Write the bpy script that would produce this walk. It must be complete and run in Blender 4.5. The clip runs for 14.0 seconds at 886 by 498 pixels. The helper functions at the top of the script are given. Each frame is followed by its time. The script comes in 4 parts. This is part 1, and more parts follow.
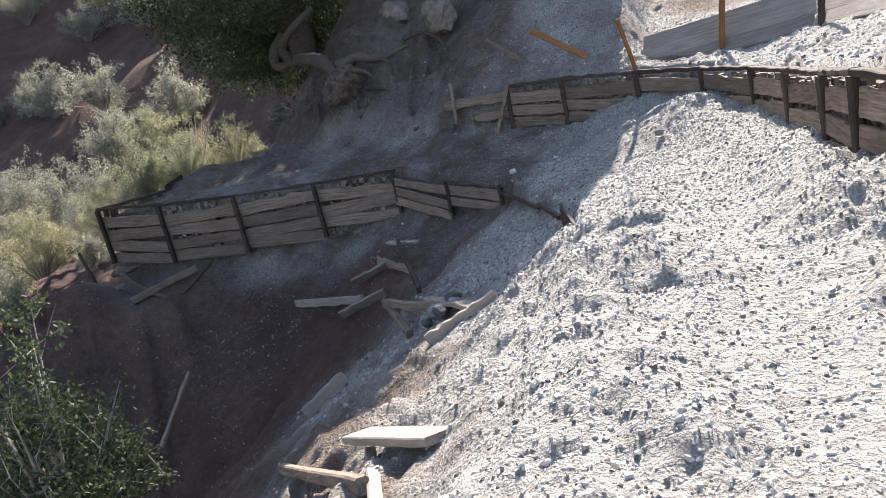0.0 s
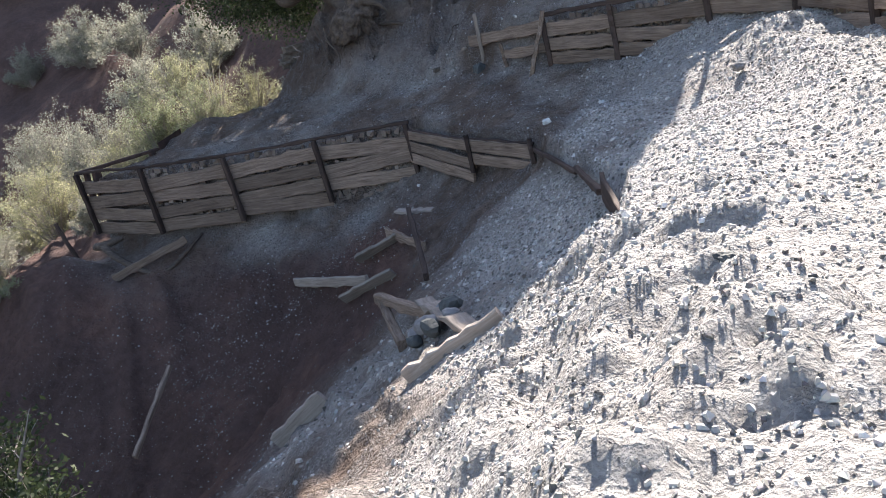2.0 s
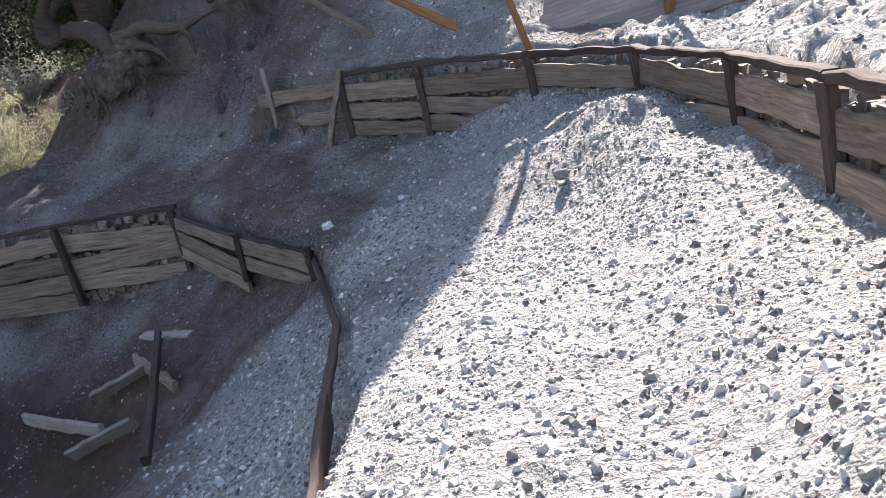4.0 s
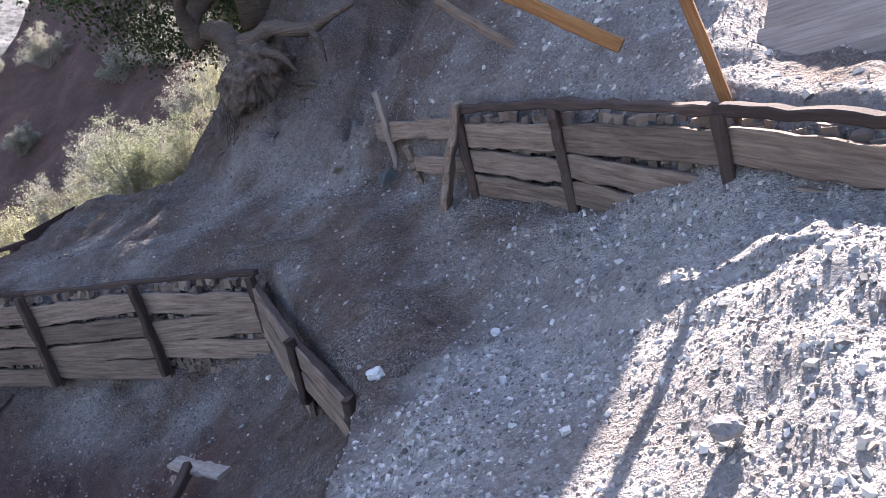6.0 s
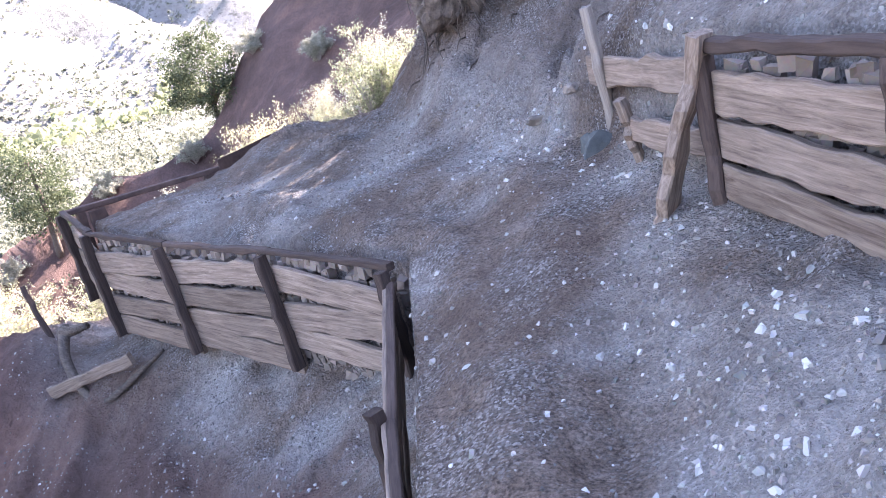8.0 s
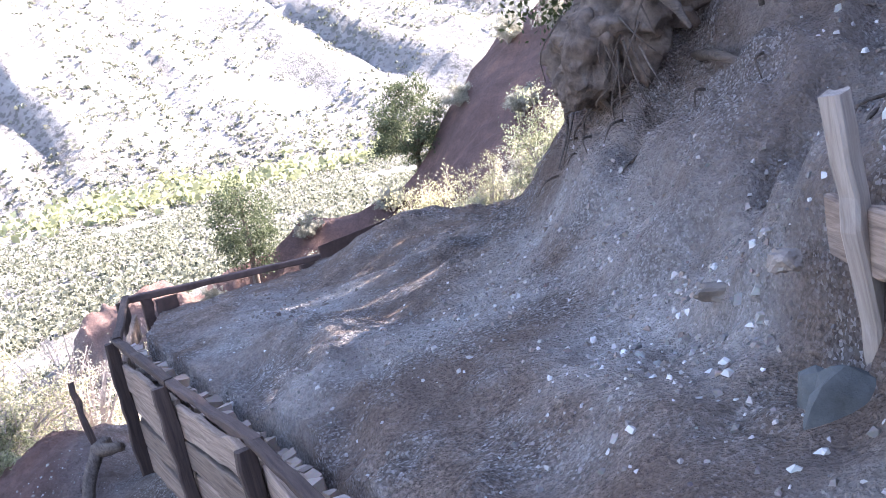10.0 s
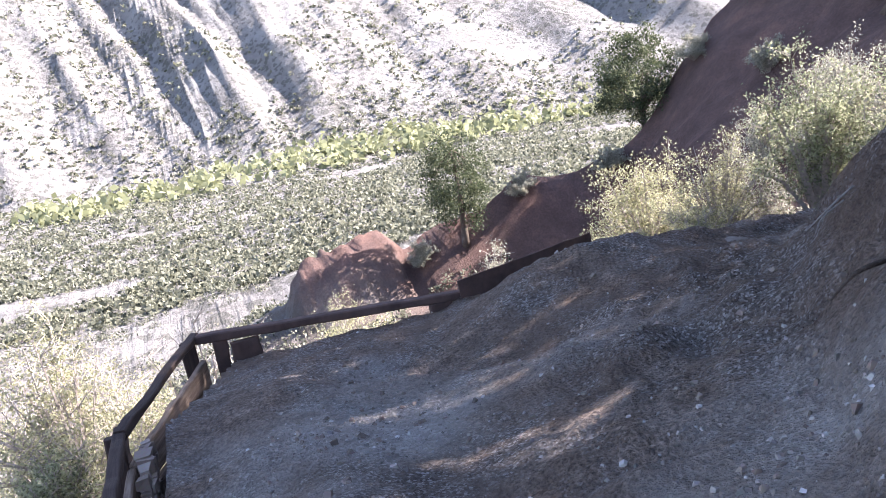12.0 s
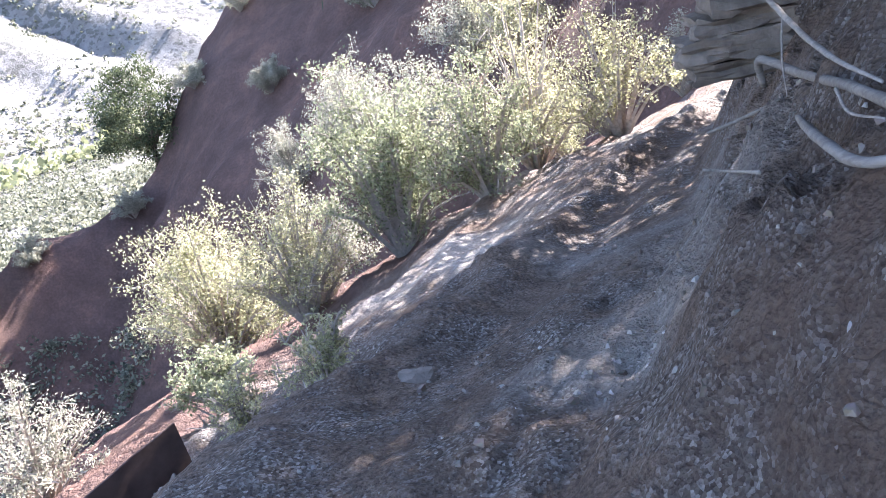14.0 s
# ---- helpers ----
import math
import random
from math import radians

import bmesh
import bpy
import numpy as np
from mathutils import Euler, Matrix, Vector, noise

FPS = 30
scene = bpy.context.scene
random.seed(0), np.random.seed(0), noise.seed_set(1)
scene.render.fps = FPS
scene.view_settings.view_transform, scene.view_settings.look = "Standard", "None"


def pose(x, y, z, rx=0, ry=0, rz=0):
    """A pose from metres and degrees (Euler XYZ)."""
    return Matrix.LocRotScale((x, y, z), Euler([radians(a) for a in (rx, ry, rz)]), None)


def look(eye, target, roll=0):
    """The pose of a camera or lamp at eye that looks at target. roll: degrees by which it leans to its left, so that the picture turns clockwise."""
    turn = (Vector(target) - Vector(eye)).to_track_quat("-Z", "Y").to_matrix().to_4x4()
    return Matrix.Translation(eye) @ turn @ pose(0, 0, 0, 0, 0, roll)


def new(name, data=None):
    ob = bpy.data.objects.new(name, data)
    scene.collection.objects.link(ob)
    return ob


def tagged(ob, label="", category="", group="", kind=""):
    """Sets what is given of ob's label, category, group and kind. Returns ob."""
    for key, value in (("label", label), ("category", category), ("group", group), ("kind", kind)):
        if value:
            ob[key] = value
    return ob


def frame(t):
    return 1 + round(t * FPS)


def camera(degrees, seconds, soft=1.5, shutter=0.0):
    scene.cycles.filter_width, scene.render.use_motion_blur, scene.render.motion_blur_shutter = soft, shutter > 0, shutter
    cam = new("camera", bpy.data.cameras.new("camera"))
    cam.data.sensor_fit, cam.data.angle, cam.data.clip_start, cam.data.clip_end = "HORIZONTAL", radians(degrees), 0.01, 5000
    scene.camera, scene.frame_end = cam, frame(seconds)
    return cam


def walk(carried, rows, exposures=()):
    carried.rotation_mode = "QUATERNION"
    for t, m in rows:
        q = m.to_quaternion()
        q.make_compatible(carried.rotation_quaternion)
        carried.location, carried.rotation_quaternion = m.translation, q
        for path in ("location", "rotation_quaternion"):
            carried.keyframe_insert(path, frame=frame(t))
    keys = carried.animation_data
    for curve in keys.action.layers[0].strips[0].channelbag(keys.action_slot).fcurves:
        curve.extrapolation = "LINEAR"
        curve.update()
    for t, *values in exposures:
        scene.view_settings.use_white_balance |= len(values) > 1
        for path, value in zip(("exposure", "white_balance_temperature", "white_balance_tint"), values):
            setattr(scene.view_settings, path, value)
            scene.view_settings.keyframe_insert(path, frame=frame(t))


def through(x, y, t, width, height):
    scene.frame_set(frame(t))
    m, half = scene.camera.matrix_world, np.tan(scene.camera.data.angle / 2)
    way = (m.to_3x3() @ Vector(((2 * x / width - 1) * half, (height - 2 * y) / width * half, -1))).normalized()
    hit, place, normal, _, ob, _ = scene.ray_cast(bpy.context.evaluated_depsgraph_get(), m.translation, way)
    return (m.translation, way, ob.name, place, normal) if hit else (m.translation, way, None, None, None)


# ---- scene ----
cam = camera(56.50, 14.0, soft=0.7)
PATH = [
    (0.0, pose(-0.000, 0.000, 1.400, 76.47, 7.68, 7.33)),
    (0.5, pose(0.030, 0.535, 1.307, 76.71, 9.72, 5.55)),
    (1.0, pose(0.064, 1.135, 1.225, 77.16, 9.74, 5.01)),
    (1.5, pose(0.105, 1.672, 1.194, 76.45, 7.10, 6.30)),
    (2.0, pose(0.132, 2.384, 1.125, 73.00, 9.53, 10.99)),
    (2.5, pose(0.306, 3.061, 1.157, 73.48, 9.44, 9.91)),
    (3.0, pose(0.437, 3.742, 1.130, 74.26, 9.10, 4.43)),
    (3.2, pose(0.502, 3.964, 1.143, 74.36, 8.68, 1.92)),
    (5.3, pose(1.413, 7.169, 1.550, 70.47, 9.11, 10.36)),
    (5.5, pose(1.453, 7.454, 1.550, 71.56, 10.60, 13.36)),
    (6.0, pose(1.409, 8.165, 1.490, 73.01, 10.32, 20.57)),
    (6.5, pose(1.342, 8.801, 1.444, 73.57, 10.48, 26.75)),
    (7.0, pose(1.209, 9.413, 1.361, 73.70, 11.07, 33.53)),
    (7.2, pose(1.120, 9.695, 1.331, 73.28, 11.56, 34.51)),
    (9.3, pose(-0.109, 12.072, 1.051, 69.12, 9.57, 51.59)),
    (9.5, pose(-0.277, 12.318, 1.073, 70.10, 10.03, 52.27)),
    (10.0, pose(-0.710, 12.920, 1.041, 77.18, 9.39, 55.86)),
    (10.5, pose(-1.236, 13.419, 1.010, 80.01, 9.20, 59.30)),
    (11.0, pose(-1.721, 13.825, 1.034, 80.12, 7.77, 63.20)),
    (11.5, pose(-2.347, 14.213, 1.004, 77.53, 7.74, 68.47)),
    (12.0, pose(-2.975, 14.592, 1.019, 76.40, 9.24, 71.55)),
    (12.5, pose(-3.592, 14.875, 1.040, 75.02, 9.97, 70.25)),
    (13.0, pose(-4.221, 15.189, 1.046, 73.39, 11.36, 61.05)),
    (13.5, pose(-4.768, 15.410, 1.077, 71.68, 12.23, 49.96)),
    (14.0, pose(-5.362, 15.813, 1.026, 71.24, 13.38, 37.16)),
]
# ---- path end ----
walk(cam, PATH, exposures=[(0.0, 1.72, 6750, 13), (3.2, 1.9, 6600, 15), (5.5, 1.88, 6500, 19), (6.5, 3.0, 6550, 26), (9.5, 3.8, 6500, 28), (10.0, 3.45, 6400, 26), (10.8, 2.88, 6400, 24), (12.0, 2.6, 6400, 23), (13.2, 2.75, 6250, 21), (14.0, 3.17, 6150, 20)])

# ---- world, sun ----
SUN_EL, SUN_AZ = 37.0, 5.0  # elevation; azimuth clockwise from +y
world = bpy.data.worlds.new("world")
scene.world = world
world.use_nodes = True
sky = world.node_tree.nodes.new("ShaderNodeTexSky")
sky.sky_type, sky.sun_disc = "NISHITA", False
sky.sun_elevation, sky.sun_rotation = radians(SUN_EL), radians(SUN_AZ)
bg = world.node_tree.nodes["Background"]
world.node_tree.links.new(sky.outputs["Color"], bg.inputs["Color"])
bg.inputs["Strength"].default_value = 0.095
sun = new("sun", bpy.data.lights.new("sun", "SUN"))
sun.data.energy, sun.data.angle, sun.data.color = 5.0, radians(0.53), (1.0, 0.95, 0.87)
sun_from = Vector((math.sin(radians(SUN_AZ)) * math.cos(radians(SUN_EL)), math.cos(radians(SUN_AZ)) * math.cos(radians(SUN_EL)), math.sin(radians(SUN_EL))))
sun.matrix_world = look(sun_from * 60, (0, 0, 0))


# ---- materials ----
def material(name):
    m = bpy.data.materials.new(name)
    m.use_nodes = True
    nt = m.node_tree
    return m, nt, nt.nodes["Principled BSDF"]


def node(nt, kind, **settings):
    n = nt.nodes.new(kind)
    for key, value in settings.items():
        if key in n.inputs:
            n.inputs[key].default_value = value
    return n


def ramp(nt, source, stops):
    r = nt.nodes.new("ShaderNodeValToRGB")
    els = r.color_ramp.elements
    while len(els) < len(stops):
        els.new(0.5)
    for e, (p, c) in zip(els, stops):
        e.position, e.color = p, (*c, 1)
    nt.links.new(source, r.inputs["Fac"])
    return r.outputs["Color"]


def mix(nt, fac, a, b, blend="MIX"):
    m = nt.nodes.new("ShaderNodeMix")
    m.data_type, m.blend_type = "RGBA", blend
    for socket, value in ((m.inputs["Factor"], fac), (m.inputs["A"], a), (m.inputs["B"], b)):
        if isinstance(value, (int, float)):
            socket.default_value = value
        elif isinstance(value, tuple):
            socket.default_value = (*value, 1)
        else:
            nt.links.new(value, socket)
    return m.outputs["Result"]


def math_node(nt, op, a, b=0.0):
    m = nt.nodes.new("ShaderNodeMath")
    m.operation = op
    for socket, value in zip(m.inputs, (a, b)):
        if isinstance(value, (int, float)):
            socket.default_value = value
        else:
            nt.links.new(value, socket)
    return m.outputs[0]


def add_bump(nt, bsdf, height, strength, distance):
    b = node(nt, "ShaderNodeBump", Strength=strength, Distance=distance)
    nt.links.new(height, b.inputs["Height"])
    nt.links.new(b.outputs["Normal"], bsdf.inputs["Normal"])


def simple(name, color, rough=0.9, spread=0.25, scale=8.0, bump=0.0, metal=0.0, per_object=0.0):
    """A plain surface with mottling, fine relief and, if wished, a shade of its own for each object."""
    m, nt, bsdf = material(name)
    tex = nt.nodes.new("ShaderNodeTexCoord")
    n1 = node(nt, "ShaderNodeTexNoise", Scale=scale, Detail=6.0, Roughness=0.65)
    nt.links.new(tex.outputs["Object"], n1.inputs["Vector"])
    lo = tuple(c * (1 - spread) for c in color)
    hi = tuple(min(1, c * (1 + spread)) for c in color)
    col = ramp(nt, n1.outputs["Fac"], [(0.3, lo), (0.7, hi)])
    if per_object:
        info = nt.nodes.new("ShaderNodeObjectInfo")
        f = math_node(nt, "MULTIPLY_ADD", info.outputs["Random"], per_object)
        f.node.inputs[2].default_value = 1 - per_object / 2
        col = mix(nt, 1.0, col, f, "MULTIPLY")
    nt.links.new(col, bsdf.inputs["Base Color"])
    bsdf.inputs["Roughness"].default_value, bsdf.inputs["Metallic"].default_value = rough, metal
    bsdf.inputs["Specular IOR Level"].default_value = 0.25
    if bump:
        n2 = node(nt, "ShaderNodeTexNoise", Scale=scale * 6, Detail=5.0, Roughness=0.7)
        nt.links.new(tex.outputs["Object"], n2.inputs["Vector"])
        add_bump(nt, bsdf, n2.outputs["Fac"], 0.8, bump)
    return m


def wood(name, dark, light, rough=0.85, relief=0.006):
    """Weathered timber; the grain runs along the piece's own x."""
    m, nt, bsdf = material(name)
    tex = nt.nodes.new("ShaderNodeTexCoord")
    info = nt.nodes.new("ShaderNodeObjectInfo")
    move = nt.nodes.new("ShaderNodeVectorMath")
    move.operation = "ADD"
    nt.links.new(tex.outputs["Object"], move.inputs[0])
    scaled = nt.nodes.new("ShaderNodeVectorMath")
    scaled.operation = "SCALE"
    nt.links.new(info.outputs["Location"], scaled.inputs[0])
    scaled.inputs["Scale"].default_value = 3.7
    nt.links.new(scaled.outputs[0], move.inputs[1])
    mp = nt.nodes.new("ShaderNodeMapping")
    mp.inputs["Scale"].default_value = (1.6, 26, 26)
    nt.links.new(move.outputs[0], mp.inputs["Vector"])
    grain = node(nt, "ShaderNodeTexNoise", Scale=1.6, Detail=8.0, Roughness=0.7, Distortion=0.6)
    nt.links.new(mp.outputs[0], grain.inputs["Vector"])
    stain = node(nt, "ShaderNodeTexNoise", Scale=3.0, Detail=4.0)
    nt.links.new(move.outputs[0], stain.inputs["Vector"])
    col = ramp(nt, grain.outputs["Fac"], [(0.32, dark), (0.68, light)])
    col = mix(nt, math_node(nt, "MULTIPLY", stain.outputs["Fac"], 0.55), col, tuple(c * 0.55 for c in dark))
    f = math_node(nt, "MULTIPLY_ADD", info.outputs["Random"], 0.5)
    f.node.inputs[2].default_value = 0.72
    col = mix(nt, 1.0, col, f, "MULTIPLY")
    nt.links.new(col, bsdf.inputs["Base Color"])
    bsdf.inputs["Roughness"].default_value = rough
    bsdf.inputs["Specular IOR Level"].default_value = 0.2
    add_bump(nt, bsdf, grain.outputs["Fac"], 0.9, relief)
    return m


def leaves(name, lo, hi, through=0.35):
    """Small leaves: each clump has a shade of its own, and some light passes through."""
    m, nt, bsdf = material(name)
    geo = nt.nodes.new("ShaderNodeNewGeometry")
    col = ramp(nt, geo.outputs["Random Per Island"], [(0.0, lo), (1.0, hi)])
    nt.links.new(col, bsdf.inputs["Base Color"])
    bsdf.inputs["Roughness"].default_value = 0.65
    bsdf.inputs["Specular IOR Level"].default_value = 0.3
    tr = nt.nodes.new("ShaderNodeBsdfTranslucent")
    nt.links.new(col, tr.inputs["Color"])
    sh = nt.nodes.new("ShaderNodeMixShader")
    sh.inputs[0].default_value = through
    nt.links.new(bsdf.outputs[0], sh.inputs[1])
    nt.links.new(tr.outputs[0], sh.inputs[2])
    nt.links.new(sh.outputs[0], nt.nodes["Material Output"].inputs["Surface"])
    return m


def ground_material():
    """Mine tailings (paler to carry some sunlight), red soil, brush-dotted slopes: mixed by the mesh's own zone
    attribute.
    """
    m, nt, bsdf = material("ground")
    tex = nt.nodes.new("ShaderNodeTexCoord")
    pos = tex.outputs["Object"]
    zone = nt.nodes.new("ShaderNodeAttribute")
    zone.attribute_name = "zone"
    sep = nt.nodes.new("ShaderNodeSeparateColor")
    nt.links.new(zone.outputs["Color"], sep.inputs[0])
    red, gravel, far = sep.outputs

    def noise_at(scale, detail=5.0, rough=0.6):
        n = node(nt, "ShaderNodeTexNoise", Scale=scale, Detail=detail, Roughness=rough)
        nt.links.new(pos, n.inputs["Vector"])
        return n.outputs["Fac"]

    broad, mid, fine = noise_at(0.9), noise_at(7.0), noise_at(55.0, 6.0, 0.7)
    cells = node(nt, "ShaderNodeTexVoronoi", Scale=42.0)
    nt.links.new(pos, cells.inputs["Vector"])
    chips = node(nt, "ShaderNodeTexVoronoi", Scale=17.0)
    nt.links.new(pos, chips.inputs["Vector"])
    grit = node(nt, "ShaderNodeTexVoronoi", Scale=95.0)
    nt.links.new(pos, grit.inputs["Vector"])
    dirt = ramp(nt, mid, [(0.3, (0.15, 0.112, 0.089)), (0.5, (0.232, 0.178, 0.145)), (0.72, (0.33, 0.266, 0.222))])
    dirt = mix(nt, math_node(nt, "SUBTRACT", 1.0, math_node(nt, "MULTIPLY", red, 5.0)), dirt, ramp(nt, fine, [(0.35, (0.36, 0.36, 0.36)), (0.63, (1.5, 1.48, 1.45))]), "MULTIPLY")
    chip = ramp(nt, grit.outputs["Color"], [(0.2, (0.08, 0.072, 0.068)), (0.6, (0.23, 0.215, 0.2)), (0.95, (0.72, 0.7, 0.68))])
    dirt = mix(nt, ramp(nt, broad, [(0.42, (0, 0, 0)), (0.62, (0.7, 0.7, 0.7))]), dirt, (0.165, 0.117, 0.091))
    dirt = mix(nt, ramp(nt, noise_at(2.3), [(0.44, (0.05, 0.05, 0.05)), (0.6, (0.62, 0.62, 0.62))]), dirt, chip)
    crack = node(nt, "ShaderNodeTexVoronoi", Scale=3.4)
    crack.feature = "DISTANCE_TO_EDGE"
    bent = nt.nodes.new("ShaderNodeVectorMath")
    bent.operation = "ADD"
    wobble = node(nt, "ShaderNodeTexNoise", Scale=4.0, Detail=4.0)
    nt.links.new(pos, wobble.inputs["Vector"])
    nt.links.new(pos, bent.inputs[0])
    nt.links.new(wobble.outputs["Color"], bent.inputs[1])
    nt.links.new(bent.outputs[0], crack.inputs["Vector"])
    dirt = mix(nt, 1.0, dirt, ramp(nt, crack.outputs["Distance"], [(0.0, (0.75, 0.73, 0.71)), (0.03, (1, 1, 1))]), "MULTIPLY")
    # pale tailings, brightened further so the colour carries part of the sunlight
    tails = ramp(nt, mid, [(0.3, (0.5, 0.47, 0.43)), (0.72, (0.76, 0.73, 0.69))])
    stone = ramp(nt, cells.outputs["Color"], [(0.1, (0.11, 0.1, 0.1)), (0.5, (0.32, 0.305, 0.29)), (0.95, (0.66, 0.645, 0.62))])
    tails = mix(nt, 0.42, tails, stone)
    rosy = ramp(nt, noise_at(0.45, 9.0, 0.68), [(0.3, (0.07, 0.047, 0.042)), (0.52, (0.135, 0.085, 0.073)), (0.74, (0.25, 0.14, 0.105))])
    rosy = mix(nt, 1.0, rosy, ramp(nt, mid, [(0.3, (0.7, 0.7, 0.7)), (0.7, (1.2, 1.2, 1.2))]), "MULTIPLY")
    rosy = mix(nt, math_node(nt, "MULTIPLY", fine, 0.4), rosy, (0.26, 0.17, 0.14))
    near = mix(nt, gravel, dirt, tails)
    near = mix(nt, red, near, rosy)
    # far slopes: pale rock and grass, dotted with brush
    dots = node(nt, "ShaderNodeTexVoronoi", Scale=0.38)
    stir = nt.nodes.new("ShaderNodeVectorMath")
    stir.operation = "MULTIPLY_ADD"
    ragged = node(nt, "ShaderNodeTexNoise", Scale=0.5, Detail=5.0, Roughness=0.7)
    nt.links.new(pos, ragged.inputs["Vector"])
    nt.links.new(ragged.outputs["Color"], stir.inputs[0])
    stir.inputs[1].default_value = (5.0, 5.0, 5.0)
    nt.links.new(pos, stir.inputs[2])
    nt.links.new(stir.outputs[0], dots.inputs["Vector"])
    wide = noise_at(0.012, 8.0, 0.65)
    pale = ramp(nt, noise_at(0.06, 8.0, 0.7), [(0.3, (0.17, 0.163, 0.153)), (0.7, (0.36, 0.35, 0.335))])
    edge = math_node(nt, "SUBTRACT", math_node(nt, "MULTIPLY", wide, 1.3), 0.24)
    brush = math_node(nt, "LESS_THAN", dots.outputs["Distance"], edge)
    slopes = mix(nt, math_node(nt, "MULTIPLY", brush, 0.5), pale, (0.055, 0.058, 0.045))
    col = mix(nt, far, near, slopes)
    nt.links.new(col, bsdf.inputs["Base Color"])
    bsdf.inputs["Roughness"].default_value = 0.95
    bsdf.inputs["Specular IOR Level"].default_value = 0.15
    h = math_node(nt, "ADD", math_node(nt, "MULTIPLY", cells.outputs["Distance"], 0.5), math_node(nt, "ADD", fine, math_node(nt, "MULTIPLY", chips.outputs["Distance"], 0.8)))
    h = math_node(nt, "ADD", h, math_node(nt, "MULTIPLY", mid, 2.5))
    bare = math_node(nt, "SUBTRACT", 1.0, gravel)
    cracks = math_node(nt, "MULTIPLY", math_node(nt, "MINIMUM", crack.outputs["Distance"], 0.09), bare)
    h = math_node(nt, "ADD", h, math_node(nt, "MULTIPLY", cracks, 4.0))
    h = math_node(nt, "ADD", h, math_node(nt, "MULTIPLY", grit.outputs["Distance"], 0.35))
    add_bump(nt, bsdf, h, 1.0, 0.055)
    crags = node(nt, "ShaderNodeBump", Distance=9.0)
    nt.links.new(far, crags.inputs["Strength"])
    nt.links.new(noise_at(0.035, 9.0, 0.72), crags.inputs["Height"])
    nt.links.new(crags.outputs["Normal"], bsdf.inputs["Normal"].links[0].from_node.inputs["Normal"])
    return m


GROUND = ground_material()
WOOD_GREY = wood("grey_wood", (0.12, 0.085, 0.065), (0.42, 0.325, 0.255))
WOOD_PALE = wood("pale_wood", (0.24, 0.195, 0.16), (0.48, 0.42, 0.365))
WOOD_DARK = wood("dark_wood", (0.045, 0.032, 0.028), (0.12, 0.085, 0.07))
WOOD_ORANGE = wood("orange_wood", (0.22, 0.10, 0.04), (0.42, 0.22, 0.09))
ROOT = wood("root_wood", (0.07, 0.054, 0.044), (0.23, 0.185, 0.15), 0.9, 0.03)
STEEL = simple("rusty_steel", (0.095, 0.062, 0.052), 0.9, 0.4, 5.0, 0.002)
BARK = simple("root_bark", (0.15, 0.118, 0.096), 0.95, 0.55, 11.0, 0.03)
PALE_ROOT = wood("pale_root", (0.2, 0.18, 0.165), (0.42, 0.39, 0.36))
STONE = simple("grey_stone", (0.24, 0.235, 0.235), 0.85, 0.35, 9.0, 0.006, per_object=0.5)
LEDGE = simple("layered_rock", (0.2, 0.17, 0.145), 0.9, 0.4, 7.0, 0.012, per_object=0.4)
STONE_WHITE = simple("white_stone", (0.62, 0.63, 0.62), 0.7, 0.2, 12.0, 0.004)
STONE_DARK = simple("slate_stone", (0.085, 0.092, 0.09), 0.7, 0.4, 7.0, 0.01)
GREEN_DARK = leaves("oak_leaves", (0.03, 0.045, 0.02), (0.09, 0.115, 0.05))
GREEN_YELLOW = leaves("brush_leaves", (0.2, 0.2, 0.105), (0.55, 0.54, 0.34), 0.48)
GREEN_GREY = leaves("sage_leaves", (0.17, 0.172, 0.125), (0.47, 0.46, 0.37), 0.45)
GREEN_JUNIPER = leaves("juniper_leaves", (0.035, 0.05, 0.025), (0.12, 0.14, 0.07), 0.35)
GREEN_PINE = leaves("pine_leaves", (0.13, 0.15, 0.085), (0.42, 0.44, 0.28), 0.45)
TWIG = simple("twig_bark", (0.32, 0.28, 0.25), 0.9, 0.3, 20.0)


# ---- shape of the land ----
def vnoise(x, y, seed):
    """Smooth lattice noise, -1 to 1, for arrays."""
    xi, yi = np.floor(x), np.floor(y)
    xf, yf = x - xi, y - yi
    xi, yi = xi.astype(np.int64), yi.astype(np.int64)

    def corner(a, b):
        h = (a * 374761393 + b * 668265263 + seed * 974634777) & 0xFFFFFFFF
        h = ((h ^ (h >> 13)) * 1274126177) & 0xFFFFFFFF
        return ((h ^ (h >> 16)) & 0xFFFF) / 32767.5 - 1

    u, v = xf * xf * (3 - 2 * xf), yf * yf * (3 - 2 * yf)
    top = corner(xi, yi) * (1 - u) + corner(xi + 1, yi) * u
    low = corner(xi, yi + 1) * (1 - u) + corner(xi + 1, yi + 1) * u
    return top * (1 - v) + low * v


def fbm(x, y, size, octaves, seed, ridged=False):
    total, amp, norm = 0, 1.0, 0
    for n in range(octaves):
        v = vnoise(x / size * 2**n + n * 17.3, y / size * 2**n - n * 9.1, seed + n)
        total = total + amp * (1 - 2 * np.abs(v) if ridged else v)
        norm += amp
        amp *= 0.5
    return total / norm


def smooth(a, b, x):
    t = np.clip((x - a) / (b - a), 0, 1)
    return t * t * (3 - 2 * t)


